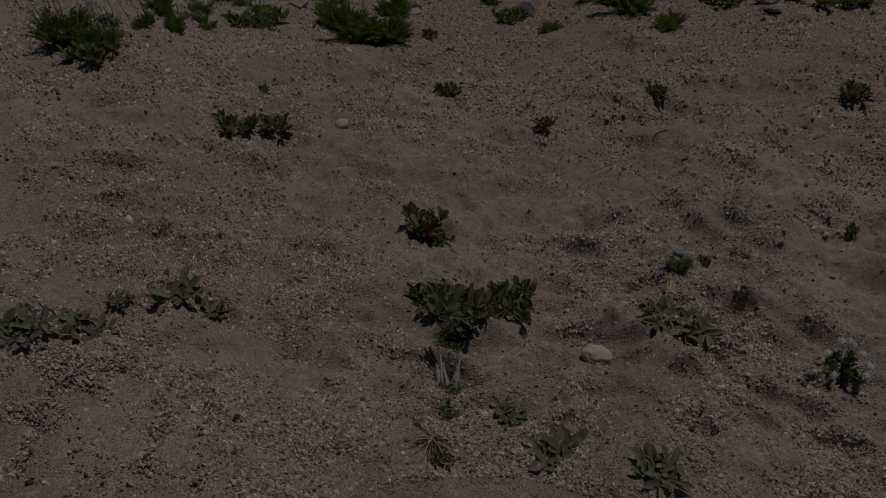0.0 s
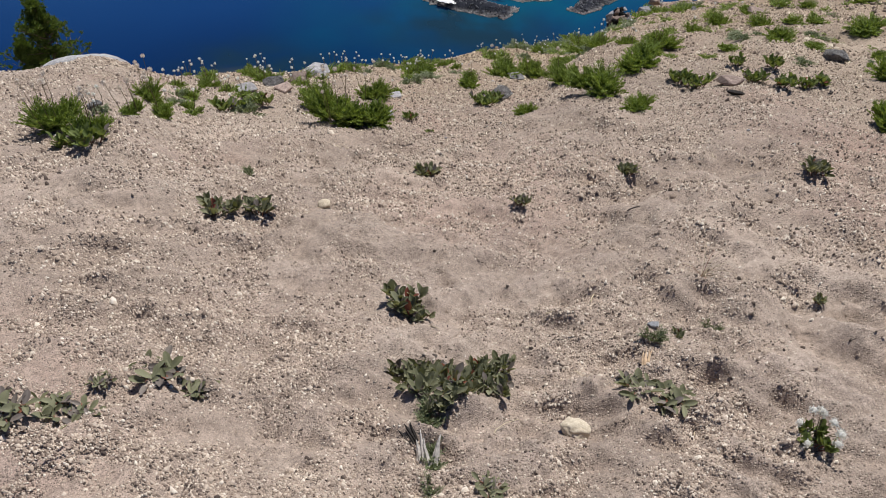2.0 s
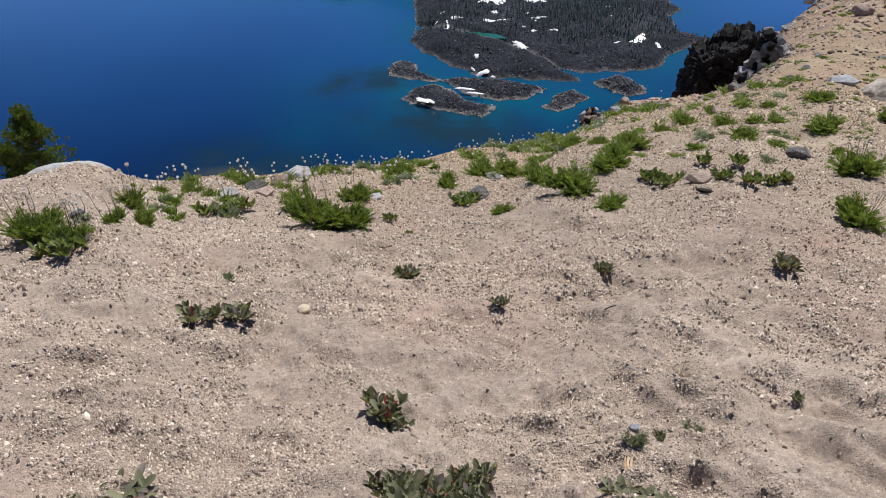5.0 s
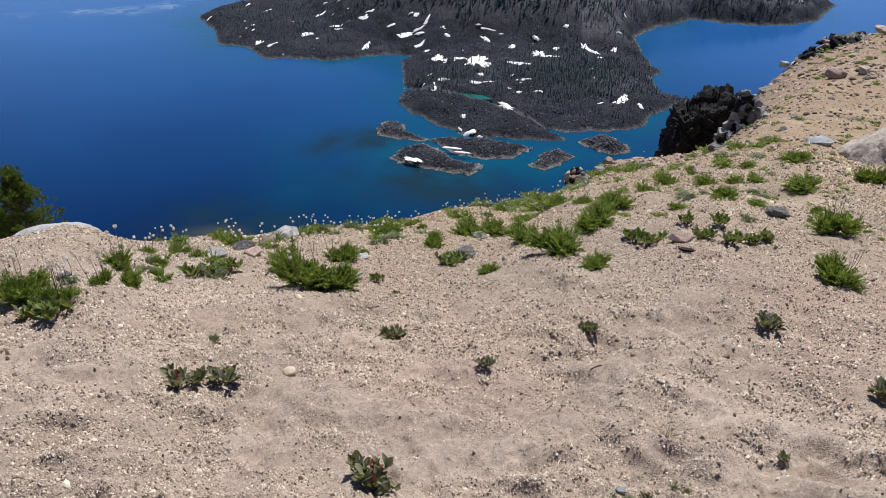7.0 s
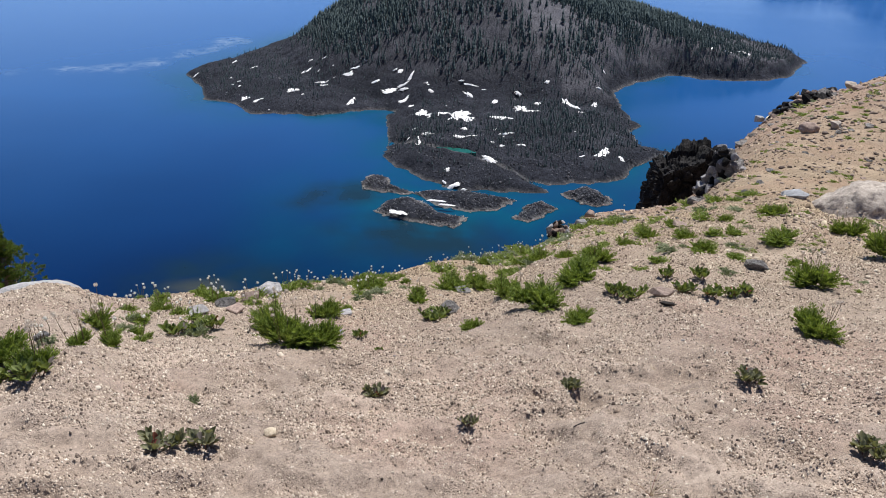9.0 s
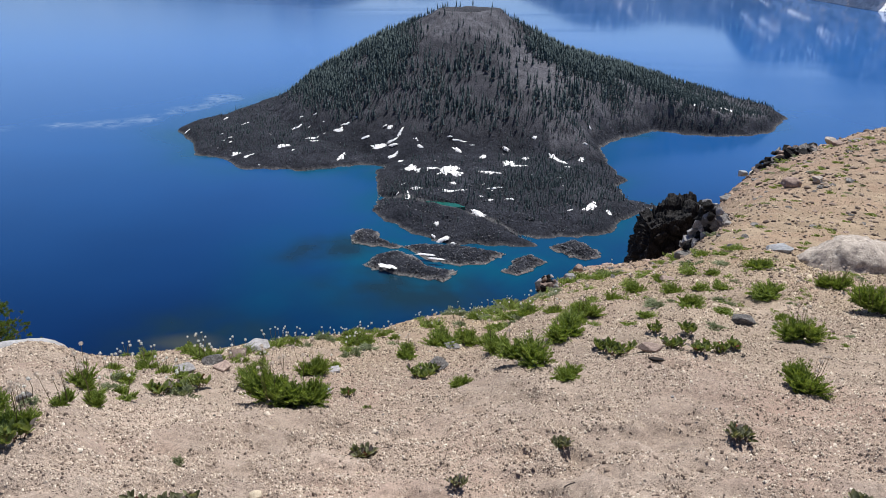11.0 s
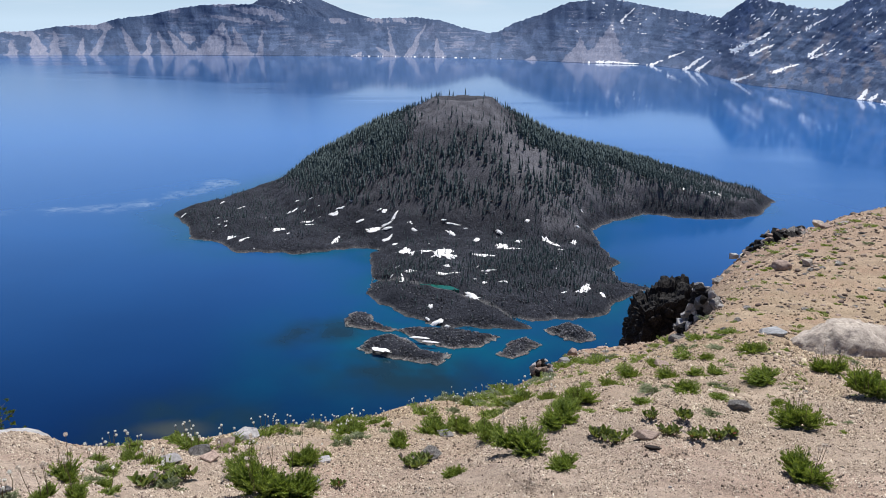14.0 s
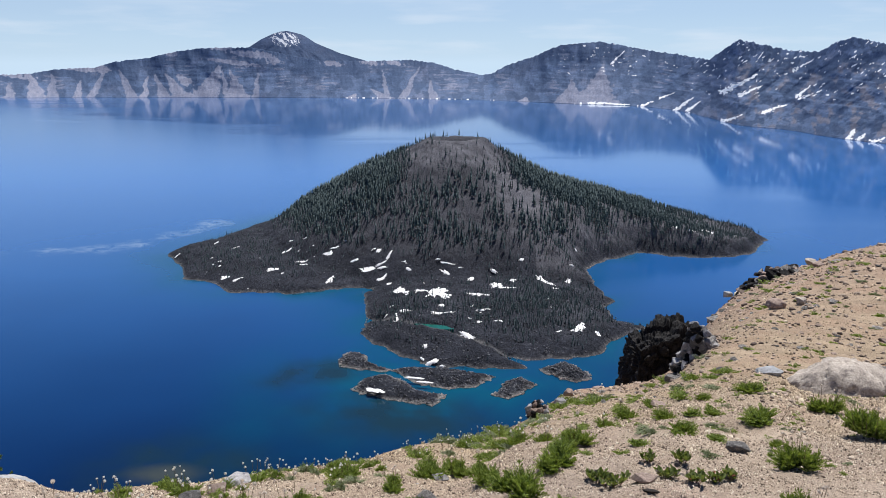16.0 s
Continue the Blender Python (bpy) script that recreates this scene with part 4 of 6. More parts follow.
def green_clump(name, x, y, w, seed, meshes, tall, heads=0, head_size=0.012, head_mesh=None, stalk=0.14, label="", category="plant", group=""):
    rnd = random.Random(seed)
    root = thing(name, x, y, label, category, group, sink=0.006)
    part("foliage", rnd.choice(meshes), root, place((0, 0, 0), (w, w * rnd.uniform(0.75, 1.0), w * tall), rz=rnd.uniform(0, 6.28)))
    for _ in range(heads):
        a, d = rnd.uniform(0, 6.28), w * 0.42 * math.sqrt(rnd.random())
        foot = Vector((math.cos(a) * d * 0.7, math.sin(a) * d * 0.7, w * tall * 0.2))
        top = Vector((math.cos(a) * d + rnd.uniform(-0.02, 0.02), math.sin(a) * d, stalk * rnd.uniform(0.75, 1.2) + w * tall * 0.35))
        bm = bmesh.new()
        tube(bm, [foot, foot.lerp(top, 0.5) + Vector((rnd.uniform(-0.01, 0.01), 0, 0)), top], [0.0022, 0.0017, 0.0013], 4)
        st = part("stalk", gather(bm, "stalk", STEM), root)
        part("seed_head", head_mesh or SEED_HEAD, st, place(top, head_size * rnd.uniform(0.8, 1.15), rnd.uniform(-0.4, 0.4), rnd.uniform(-0.4, 0.4), a), "pale fluffy seed head")
    return root


def rock_mesh(name, material, seed, angular=False, rough=0.22, flat=0.7, subdiv=3):
    """A stone about one unit across, worn round or broken angular."""
    rnd = random.Random(seed)
    bm = bmesh.new()
    if angular:
        for _ in range(16):
            d = Vector((rnd.gauss(0, 1), rnd.gauss(0, 1), rnd.gauss(0, 1))).normalized()
            d = Vector([math.copysign(abs(c) ** 0.6, c) for c in d])
            bm.verts.new(d * rnd.uniform(0.38, 0.55))
        hull = bmesh.ops.convex_hull(bm, input=bm.verts)
        bmesh.ops.delete(bm, geom=[g for g in hull["geom_interior"] if isinstance(g, bmesh.types.BMVert)], context="VERTS")
        bmesh.ops.bevel(bm, geom=list(bm.edges), offset=0.025, segments=1, affect="EDGES")
        bmesh.ops.triangulate(bm, faces=bm.faces)
        if subdiv > 1:
            bmesh.ops.subdivide_edges(bm, edges=[e for e in bm.edges if e.calc_length() > 0.16], cuts=2, use_grid_fill=True)
    else:
        bmesh.ops.create_icosphere(bm, subdivisions=subdiv, radius=0.5)
    for v in bm.verts:
        k = noise.fractal(v.co * (2.2 if not angular else 5.0) + Vector((seed * 3.1, 0, 0)), 1.0, 2.0, 4)
        v.co *= 1 + k * (rough if not angular else 0.06)
        v.co.z *= flat
    return gather(bm, name, material, not angular)


def stone(name, x, y, size, mesh, label, category="stone", group="", sink=0.25, turn=0.0, stretch=(1, 1, 1), tilt=0.0, z=None):
    o = new(name, mesh)
    s = Vector(stretch) * size
    gz = float(ground_z(x, y)) if z is None else z
    o.matrix_world = Matrix.LocRotScale((x, y, gz + s.z * 0.35 * (1 - 2 * sink)), Euler((tilt, 0, radians(turn))), s)
    return tagged(o, label, category, group)


def chips(name, x, y, z, s, material, label, category, seed):
    """Broken fragments joined into one mesh: an uneven four-sided foot that rises steeply to a short crest."""
    rnd = np.random.RandomState(seed)
    k = len(x)
    t = rnd.uniform(0, 6.28, (k, 1)) + np.array([[0, 1.57, 3.14, 4.71]]) + rnd.uniform(-0.5, 0.5, (k, 4))
    d = s[:, None] * rnd.uniform(0.6, 1.35, (k, 4))
    cx, cy = d * np.cos(t), d * np.sin(t) * rnd.uniform(0.6, 1.0, (k, 1))
    low = np.stack([x[:, None] + cx, y[:, None] + cy, np.repeat((z - 0.15 * s)[:, None], 4, 1)], -1)
    # the crest runs from above the first side to above the third
    mid = low[:, (0, 2)] * 0.62 + low[:, (1, 3)] * 0.38
    own = np.stack([x, y, z], -1)[:, None]
    crest = own + (mid - own) * rnd.uniform(0.7, 1.1, (k, 2, 1))
    crest[..., 2] = z[:, None] + s[:, None] * rnd.uniform(0.75, 1.4, (k, 2))
    i0 = np.arange(k)[:, None] * 6
    f = np.concatenate([i0 + np.array([side]) for side in ((0, 1, 4), (1, 2, 5), (1, 5, 4), (2, 3, 5), (3, 0, 4), (3, 4, 5))])
    me = mesh_from(name, np.concatenate([low, crest], 1).reshape(-1, 3), f, material)
    return tagged(new(name, me), label, category, kind="stuff")


def shards(name, x, y, z, s, material, label, category, seed, flat=0.75, parent=None):
    """Many broken stones joined into one mesh."""
    rnd = np.random.RandomState(seed)
    k = len(x)
    cube = np.array([(-1, -1, -1), (1, -1, -1), (1, 1, -1), (-1, 1, -1), (-1, -1, 1), (1, -1, 1), (1, 1, 1), (-1, 1, 1)], float)
    fc = np.array([(0, 3, 2, 1), (4, 5, 6, 7), (0, 1, 5, 4), (1, 2, 6, 5), (2, 3, 7, 6), (3, 0, 4, 7)])
    p = cube[None] * rnd.uniform(0.35, 1.0, (k, 8, 3)) * np.where(cube[None, :, 2:] > 0, 0.75, 1)
    p = p * s[:, None, None] * rnd.uniform(0.55, 1.0, (k, 1, 3)) * np.array([1, 1, flat])
    t = rnd.uniform(0, 6.28, k)
    c, sn = np.cos(t)[:, None], np.sin(t)[:, None]
    tilt = rnd.normal(0, 0.4, k)[:, None]
    px, py, pz = p[..., 0], p[..., 1], p[..., 2]
    py, pz = py * np.cos(tilt) - pz * np.sin(tilt), py * np.sin(tilt) + pz * np.cos(tilt)
    v = np.stack([px * c - py * sn + x[:, None], px * sn + py * c + y[:, None], pz + (z + s * 0.32)[:, None]], -1).reshape(-1, 3)
    me = mesh_from(name, v, (np.arange(k)[:, None, None] * 8 + fc[None]).reshape(-1, 4), material)
    return tagged(new(name, me), label, category, kind="stuff")

# ---- forest, snow and pool on the island ----
def build_forest():
    rnd = np.random.RandomState(5)
    n = 120000
    x, y = rnd.uniform(-315, 395, n), rnd.uniform(455, 1000, n)
    h, sd = island_z(x, y)
    rho = np.hypot(x - CONE[0], y - CONE[1])
    patch = turb(x, y, 45, 3, 12.0)
    phi = np.degrees(np.arctan2(x - CONE[0], CONE[1] - y))
    flank = ease(25, 60, np.abs(phi - 5))
    on_cone = np.where(x > 50, ease(5, 14, h) * ease(640, 690, y), ease(14, 34, h)) * ease(112, 92, h) * (0.2 + 0.5 * flank) * np.clip(0.75 + 1.1 * patch, 0.1, 1) * (1 - 0.93 * bare_cinder(x, y, h))
    on_cone = np.maximum(on_cone * ease(112, 98, h), 0.025 * ease(80, 95, h))
    on_flow = 0.085 * np.clip(0.5 + 1.4 * patch, 0, 1)
    lower = 0.5 * np.exp(-((x - 88) / 48) ** 2 - ((y - 580) / 70) ** 2) + 0.7 * np.exp(-((x - 290) / 90) ** 2 - ((y - 795) / 42) ** 2) + 0.4 * np.exp(-((x - 40) / 60) ** 2 - ((y - 555) / 40) ** 2) + 0.35 * np.exp(-((x + 40) / 25) ** 2 - ((y - 570) / 30) ** 2)
    west = 0.22 * np.exp(-((x + 210) / 90) ** 2 - ((y - 720) / 60) ** 2)
    keep = (rnd.uniform(0, 1, n) < np.maximum.reduce([on_cone, on_flow, lower, west])) & (sd > 5) & (rho > 30)
    x, y, h = x[keep], y[keep], h[keep]
    k = len(x)
    tall = (4.6 + 10.5 * rnd.uniform(0, 1, k) ** 1.7) * (0.42 + 0.58 * ease(12, 45, h)) * np.where(h > 85, 0.65, 1)
    wide = tall * rnd.uniform(0.09, 0.15, k)
    v, f = [], []
    sides = 6
    ang = np.arange(sides) * 2 * math.pi / sides
    tiers = ((0.10, 0.50, 1.0), (0.34, 0.74, 0.72), (0.58, 1.0, 0.46))
    cnt = 0
    for lo, hi, wd in tiers:
        jag = wide[:, None] * wd * rnd.uniform(0.65, 1.3, (k, sides))
        a = ang[None] + rnd.uniform(0, 1, (k, 1))
        ring = np.stack([x[:, None] + jag * np.cos(a), y[:, None] + jag * np.sin(a), (h + LAKE)[:, None] + tall[:, None] * (lo + rnd.uniform(-0.05, 0.05, (k, sides)))], -1)
        tip = np.stack([x + rnd.uniform(-0.1, 0.1, k), y, h + LAKE + tall * hi], -1)[:, None]
        v.append(np.concatenate([ring, tip], 1).reshape(-1, 3))
        idx = cnt + np.arange(k)[:, None] * (sides + 1)
        for j in range(sides):
            f.append(np.concatenate([idx + j, idx + (j + 1) % sides, idx + sides], 1))
        cnt += k * (sides + 1)
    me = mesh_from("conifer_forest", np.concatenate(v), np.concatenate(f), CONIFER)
    forest = tagged(new("conifer_forest", me), "dark green conifers covering the volcanic cone", "forest", kind="stuff")
    vt, ft = [], []
    w = (tall * 0.022)[:, None] * np.ones((1, 3))
    a3 = np.arange(3) * 2.094
    lo = np.stack([x[:, None] + w * np.cos(a3), y[:, None] + w * np.sin(a3), np.repeat((h + LAKE - 0.8)[:, None], 3, 1)], -1)
    hi = lo + np.array([0, 0, 1.0]) * (tall * 0.4 + 0.8)[:, None, None]
    vt = np.concatenate([lo, hi], 1).reshape(-1, 3)
    i0 = np.arange(k)[:, None] * 6
    ft = np.concatenate([np.concatenate([i0 + j, i0 + (j + 1) % 3, i0 + 3 + (j + 1) % 3, i0 + 3 + j], 1) for j in range(3)])
    part("trunks", mesh_from("trunks", vt, ft, BARK), forest)


def snow_patch(x, y, a, b, lean, seed, height=None):
    """An old drift with a ragged edge; lean slants it across the slope."""
    n = 40
    ang = np.linspace(0, 2 * math.pi, n, endpoint=False)
    c, s = np.cos(ang), np.sin(ang)
    wob = np.clip(1 + 0.55 * turb(c + seed, s, 0.8, 2, seed * 1.7) + 0.5 * turb(c, s + seed, 0.22, 3, seed * 0.7), 0.55, 1.7) * 1.12
    px, py = [np.array([x])], [np.array([y])]
    for q in (0.35, 0.7, 1.0):
        px.append(x + q * wob * (a * (1 - 0.35 * abs(lean)) * c + 0.75 * lean * a * s))
        py.append(y + b * q * wob * s)
    px, py = np.concatenate(px), np.concatenate(py)
    z = (island_z(px, py)[0] if height is None else np.full(px.shape, height)) + LAKE
    thick = min(0.55, 0.3 * min(a, b) + 0.15)
    z += thick * np.concatenate([[1.0], np.full(n, 0.95), np.full(n, 0.75), np.full(n, -0.2)])
    tri = [(0, 1 + i, 1 + (i + 1) % n) for i in range(n)]
    quads = [(1 + r * n + i, 1 + (r + 1) * n + i, 1 + (r + 1) * n + (i + 1) % n, 1 + r * n + (i + 1) % n) for r in range(2) for i in range(n)]
    me = bpy.data.meshes.new("snow_patch")
    me.from_pydata(np.stack([px, py, z], -1).tolist(), [], tri + quads)
    me.materials.append(SNOW)
    me.polygons.foreach_set("use_smooth", np.ones(len(me.polygons), bool))
    return tagged(new("snow_patch", me), "old white snow patch lying on dark lava", "snow", "snow patches on the island")


build_forest()
# drifts by part of the island: place, half width, half depth, slant
SNOW_WEST = [(-286, 750, 2.6, 3.7, 0), (-211, 666, 4.0, 5.4, 0), (-195, 655, 4.5, 2.6, 1), (-182, 637, 2.2, 1.2, 0), (-225, 759, 3.2, 2.6, 1), (-224, 694, 1.2, 1.6, 0), (-168, 679, 6.3, 4.7, 0), (-165, 738, 4.9, 3.8, 1), (-162, 755, 3.7, 1.6, 0), (-186, 797, 2.0, 1.6, 0), (-255, 787, 2.0, 3.6, 0), (-139, 702, 8.7, 3.2, 1), (-139, 689, 4.0, 2.6, 1), (-116, 706, 4.1, 2.9, 0), (-134, 726, 2.4, 1.1, 0), (-111, 713, 3.5, 1.1, 0), (-100, 719, 1.8, 1.1, 0), (-87, 683, 2.8, 1.7, 0)]
SNOW_MIDDLE = [(-107, 658, 3.8, 6.7, 1), (-64, 691, 2.3, 3.0, 0), (-53, 681, 2.5, 4.2, 1), (-60, 673, 4.4, 1.8, 1), (-73, 669, 5.5, 2.9, 0), (-59, 667, 4.4, 1.3, 0), (-59, 653, 5.4, 3.1, 1), (-62, 648, 1.6, 4.0, 1), (-49, 644, 4.0, 11.3, 1), (-38, 664, 3.8, 4.8, 0), (-33, 657, 3.2, 2.5, -1), (-38, 611, 5.0, 9, 0), (-25, 604, 9.5, 4.8, 0), (-6, 601, 8.4, 12, 0), (3, 592, 3.4, 4.7, 0), (3, 651, 4.3, 3.8, -1), (-5, 667, 2.2, 0.6, 0), (6, 663, 5.4, 1.2, -1)]
SNOW_LOBE = [(-1, 566, 2.4, 2.7, 0), (-2, 547, 11.9, 3.2, -1), (-38, 547, 2.3, 5.9, 0), (-36, 497, 4.6, 3.0, -1), (-13, 487, 1.7, 1.8, 0), (-15, 474, 1.2, 2.0, -1), (-8, 468, 4.0, 2.0, 0), (-1, 462, 2.0, 0.8, 0), (18, 506, 4.3, 4.3, -1), (28, 528, 2.0, 1.6, 0), (32, 552, 6.0, 1.1, 0), (43, 529, 3.1, 1.1, 0), (-31, 562, 3.3, 2.7, 0)]
SNOW_EAST = [(48, 618, 5.1, 9.0, 0), (59, 611, 5.6, 2.6, 0), (30, 593, 9.8, 3.7, 0), (26, 638, 3.7, 3.7, 0), (48, 656, 3.0, 2.4, -1), (65, 641, 3.4, 3.1, 0), (93, 644, 4.5, 7.5, -1), (99, 631, 3.4, 4.7, -1), (117, 642, 2.4, 3.7, 0), (101, 620, 2.3, 1.6, 0), (105, 520, 4.7, 7.3, 1), (118, 515, 1.8, 4.0, 0), (76, 672, 2.2, 1.7, 0), (25, 677, 3.3, 0.6, 0), (15, 657, 2.7, 0.6, 0), (264, 796, 2.7, 3.6, 0), (280, 790, 4.0, 3.6, 0), (300, 796, 5.5, 4.1, -1), (332, 795, 2.4, 3.6, 0), (-44, 860, 2.7, 8, 1)]
for i, (sx, sy, sa, sb, sl) in enumerate(SNOW_WEST + SNOW_MIDDLE + SNOW_LOBE + SNOW_EAST):
    snow_patch(sx, sy, sa, sb, sl, i + 1)
scatter = random.Random(77)
for i in range(60):
    sx, sy = scatter.uniform(-270, 150), scatter.uniform(500, 760)
    if inland(SHORE, np.array([sx]), np.array([sy]))[0] > 12 and float(np.hypot(sx - 11, sy - 880)) > 190:
        sa = 0.8 + 1.6 * scatter.random() ** 2
        snow_patch(sx, sy, sa, sa * scatter.uniform(0.4, 1.0), scatter.choice((-1, 0, 0, 1)), i + 100)
snow_patch(-43, 420, 6.4, 3.4, -1, 301, 3.7)
snow_patch(-18, 438, 5.6, 1.5, -1, 302, 3.7)
snow_patch(-12, 432, 4.4, 1.3, -1, 303, 3.7)
pa = np.linspace(0, 2 * math.pi, 30, endpoint=False)
pw = 1 + 0.5 * turb(np.cos(pa), np.sin(pa), 0.7, 3, 3.0)
px, py = -6 + 15 * pw * np.cos(pa), 520 - 0.35 * 15 * np.cos(pa) + 3.6 * pw * np.sin(pa)
pz = float(np.percentile(island_z(px, py)[0], 70)) + LAKE + 0.5
pool_mesh = bpy.data.meshes.new("pool")
pool_mesh.from_pydata([(a, b, pz) for a, b in zip(px, py)] + [(a, b, pz - 6) for a, b in zip(px, py)], [], [tuple(range(30))] + [(i, (i + 1) % 30, 30 + (i + 1) % 30, 30 + i) for i in range(30)])
pool_mesh.materials.append(POOL)
tagged(new("pool", pool_mesh), "green pool of still water among lava", "pool", kind="structure")

# ---- rocks of the brink ----
BROKEN = [rock_mesh("stone", m, s, True, 0.2, 0.58, 1) for s, m in ((11, GREY_STONE), (12, BROWN_STONE), (13, RUBBLE), (14, PALE_STONE), (15, RUBBLE))]

def fractured(name, material, form, block, seed, parent=None, grid=(44, 20, 48), rough=0.55):
    """A broken rock mass: a box bent to a form, its surface stepped into joint blocks at three sizes."""
    na, nb, nc = grid
    bm = bmesh.new()
    made = {}
    def corner(i, j, k):
        if (i, j, k) not in made:
            q = Vector((2 * i / na - 1, 2 * j / nb - 1, 2 * k / nc - 1))
            p = Vector(form(q.x, q.y, q.z))
            out = Vector((q.x * abs(q.x) ** 3, q.y * abs(q.y) ** 3, q.z * abs(q.z) ** 3))
            out = out.normalized() if out.length > 1e-6 else Vector((0, -1, 0))
            move = 0.0
            for step, amount in ((1.0, 1.0), (0.45, 0.55), (0.2, 0.28)):
                d, cells = noise.voronoi(Vector((p.x, p.y, p.z * 0.75)) / (block * step) + Vector((seed, 0, 0)))
                h = noise.noise(cells[0] * 3.7 + Vector((seed, 5.1, 0)))
                move += amount * block * rough * (h * 0.8 - (0.22 if d[1] - d[0] < 0.07 else 0.0))
            made[i, j, k] = bm.verts.new(p + out * move)
        return made[i, j, k]
    for i in range(na):
        for j in range(nb):
            for k, flip in ((0, True), (nc, False)):
                f = [corner(i, j, k), corner(i + 1, j, k), corner(i + 1, j + 1, k), corner(i, j + 1, k)]
                bm.faces.new(f[::-1] if flip else f)
        for k in range(nc):
            for j, flip in ((0, False), (nb, True)):
                f = [corner(i, j, k), corner(i + 1, j, k), corner(i + 1, j, k + 1), corner(i, j, k + 1)]
                bm.faces.new(f[::-1] if flip else f)
    for j in range(nb):
        for k in range(nc):
            for i, flip in ((0, True), (na, False)):
                f = [corner(i, j, k), corner(i, j + 1, k), corner(i, j + 1, k + 1), corner(i, j, k + 1)]
                bm.faces.new(f[::-1] if flip else f)
    return gather(bm, name, material)


def boulder_form(a, b, c):
    """Steep at one end, highest behind it, then falling away gently."""
    w = (1 - 0.22 * max(c, 0) ** 2) * (1 - 0.12 * abs(b) ** 2)
    x, y = 0.92 * a * w, 0.55 * b * (1 - 0.35 * max(c, 0) ** 2) * (1 - 0.2 * abs(a) ** 3)
    top = float(np.interp(a, [-1, -0.75, -0.35, 0.1, 0.6, 1], [0.33, 0.43, 0.46, 0.4, 0.3, 0.16]))
    return (x, y, -0.45 + (top + 0.45 - 0.12 * b * b) * (c + 1) / 2)


boulder = tagged(new("boulder", fractured("boulder", BOULDER, boulder_form, 0.5, 8.0, grid=(44, 26, 26), rough=0.13)), "large tan-grey weathered boulder half sunk in the slope", "boulder")
boulder.data.polygons.foreach_set("use_smooth", np.ones(len(boulder.data.polygons), bool))
boulder.matrix_world = pose(5.3, 8.4, -2.44, 0, 0, 8)
stone("white_rock", -3.56, 4.85, 1.0, rock_mesh("white_rock", WHITE_ROCK, 22, False, 0.12, 0.6, 5), "smooth whitish rock rising at the brink", "rock", turn=15, stretch=(0.86, 0.72, 0.53), z=-1.745)
stone("stone_slab", 4.41, 9.0, 0.36, rock_mesh("stone_slab", BLUE_STONE, 23, True, 0.2, 0.45, 2), "flat blue-grey slab with dark spots", "stone", sink=0.2, turn=10, stretch=(1, 0.8, 0.6))
stone("stone_slab", 5.85, 9.45, 0.5, rock_mesh("stone_slab", BLUE_STONE, 24, True, 0.2, 0.5, 2), "flat blue-grey slab behind the boulder", "stone", sink=0.2, turn=-25, stretch=(1, 0.8, 0.7))
stone("brown_boulder", 8.08, 16.6, 0.42, rock_mesh("brown_boulder", BROWN_STONE, 25, False, 0.3, 0.7, 4), "rounded brown boulder on the far slope", "boulder", sink=0.2)
stone("pale_boulder", 8.72, 16.7, 0.36, rock_mesh("pale_boulder", BOULDER, 26, True, 0.3, 0.7, 2), "pale broken boulder on the far slope", "boulder", sink=0.2, turn=40)
stone("pumice_stone", 0.17, 1.13, 0.07, rock_mesh("pumice_stone", PALE_STONE, 27, False, 0.3, 0.72, 4), "pale yellowish pumice stone on the soil", "stone", sink=0.12, turn=-15, stretch=(1.1, 0.85, 0.85))
stone("pumice_stone", -0.84, 2.33, 0.055, rock_mesh("pumice_stone", PALE_STONE, 28, False, 0.3, 0.8, 3), "small pale pumice stone on gravel", "stone", sink=0.1)
stone("blue_grey_stone", 0.45, 1.6, 0.034, rock_mesh("blue_grey_stone", BLUE_STONE, 29, True, 0.2, 0.8, 1), "small blue-grey angular stone", "stone", sink=0.25, stretch=(1.1, 0.9, 0.6))
STONES = [(-0.03, 5.95, 0.17, 0), (-0.14, 4.92, 0.19, 2), (-0.98, 4.94, 0.12, 0), (1.41, 4.47, 0.16, 1), (2.45, 5.37, 0.19, 2), (-1.91, 5.91, 0.26, 0), (-1.98, 5.54, 0.2, 1), (-1.98, 4.97, 0.2, 2), (-2.06, 4.59, 0.17, 0), (-1.81, 4.74, 0.15, 1), (2.36, 7.19, 0.2, 1), (3.68, 10.6, 0.3, 2), (-0.91, 4.14, 0.11, 0), (-2.28, 3.12, 0.08, 2), (17.0, 31.3, 0.6, 1), (9.19, 23.1, 0.5, 2), (14.25, 33.0, 0.6, 3)]
for i, (sx, sy, sw, kind) in enumerate(STONES):
    stone("stone", sx, sy, sw * 1.05, BROKEN[kind], "broken grey or brown stone lying on gravel", "stone", "loose stones on the slope", 0.22, i * 47, (1, 0.85, 0.75), 0.15)
pick = random.Random(31)
for i in range(120):
    a, r = radians(pick.uniform(-34, 33)), 3.6 * math.exp(pick.uniform(0, 1) ** 1.3 * 2.5)
    if r > np.interp(math.degrees(a), *BRINK_FAR) * 1.02:
        continue
    sx, sy = r * math.sin(a), r * math.cos(a)
    stone("stone", sx, sy, r * pick.uniform(0.0025, 0.007), pick.choice(BROKEN), "weathered stone half set in gravel", "stone", "loose stones on the slope", pick.uniform(0.15, 0.35), pick.uniform(0, 360), (1, pick.uniform(0.7, 1), pick.uniform(0.6, 0.95)), pick.uniform(-0.3, 0.3))
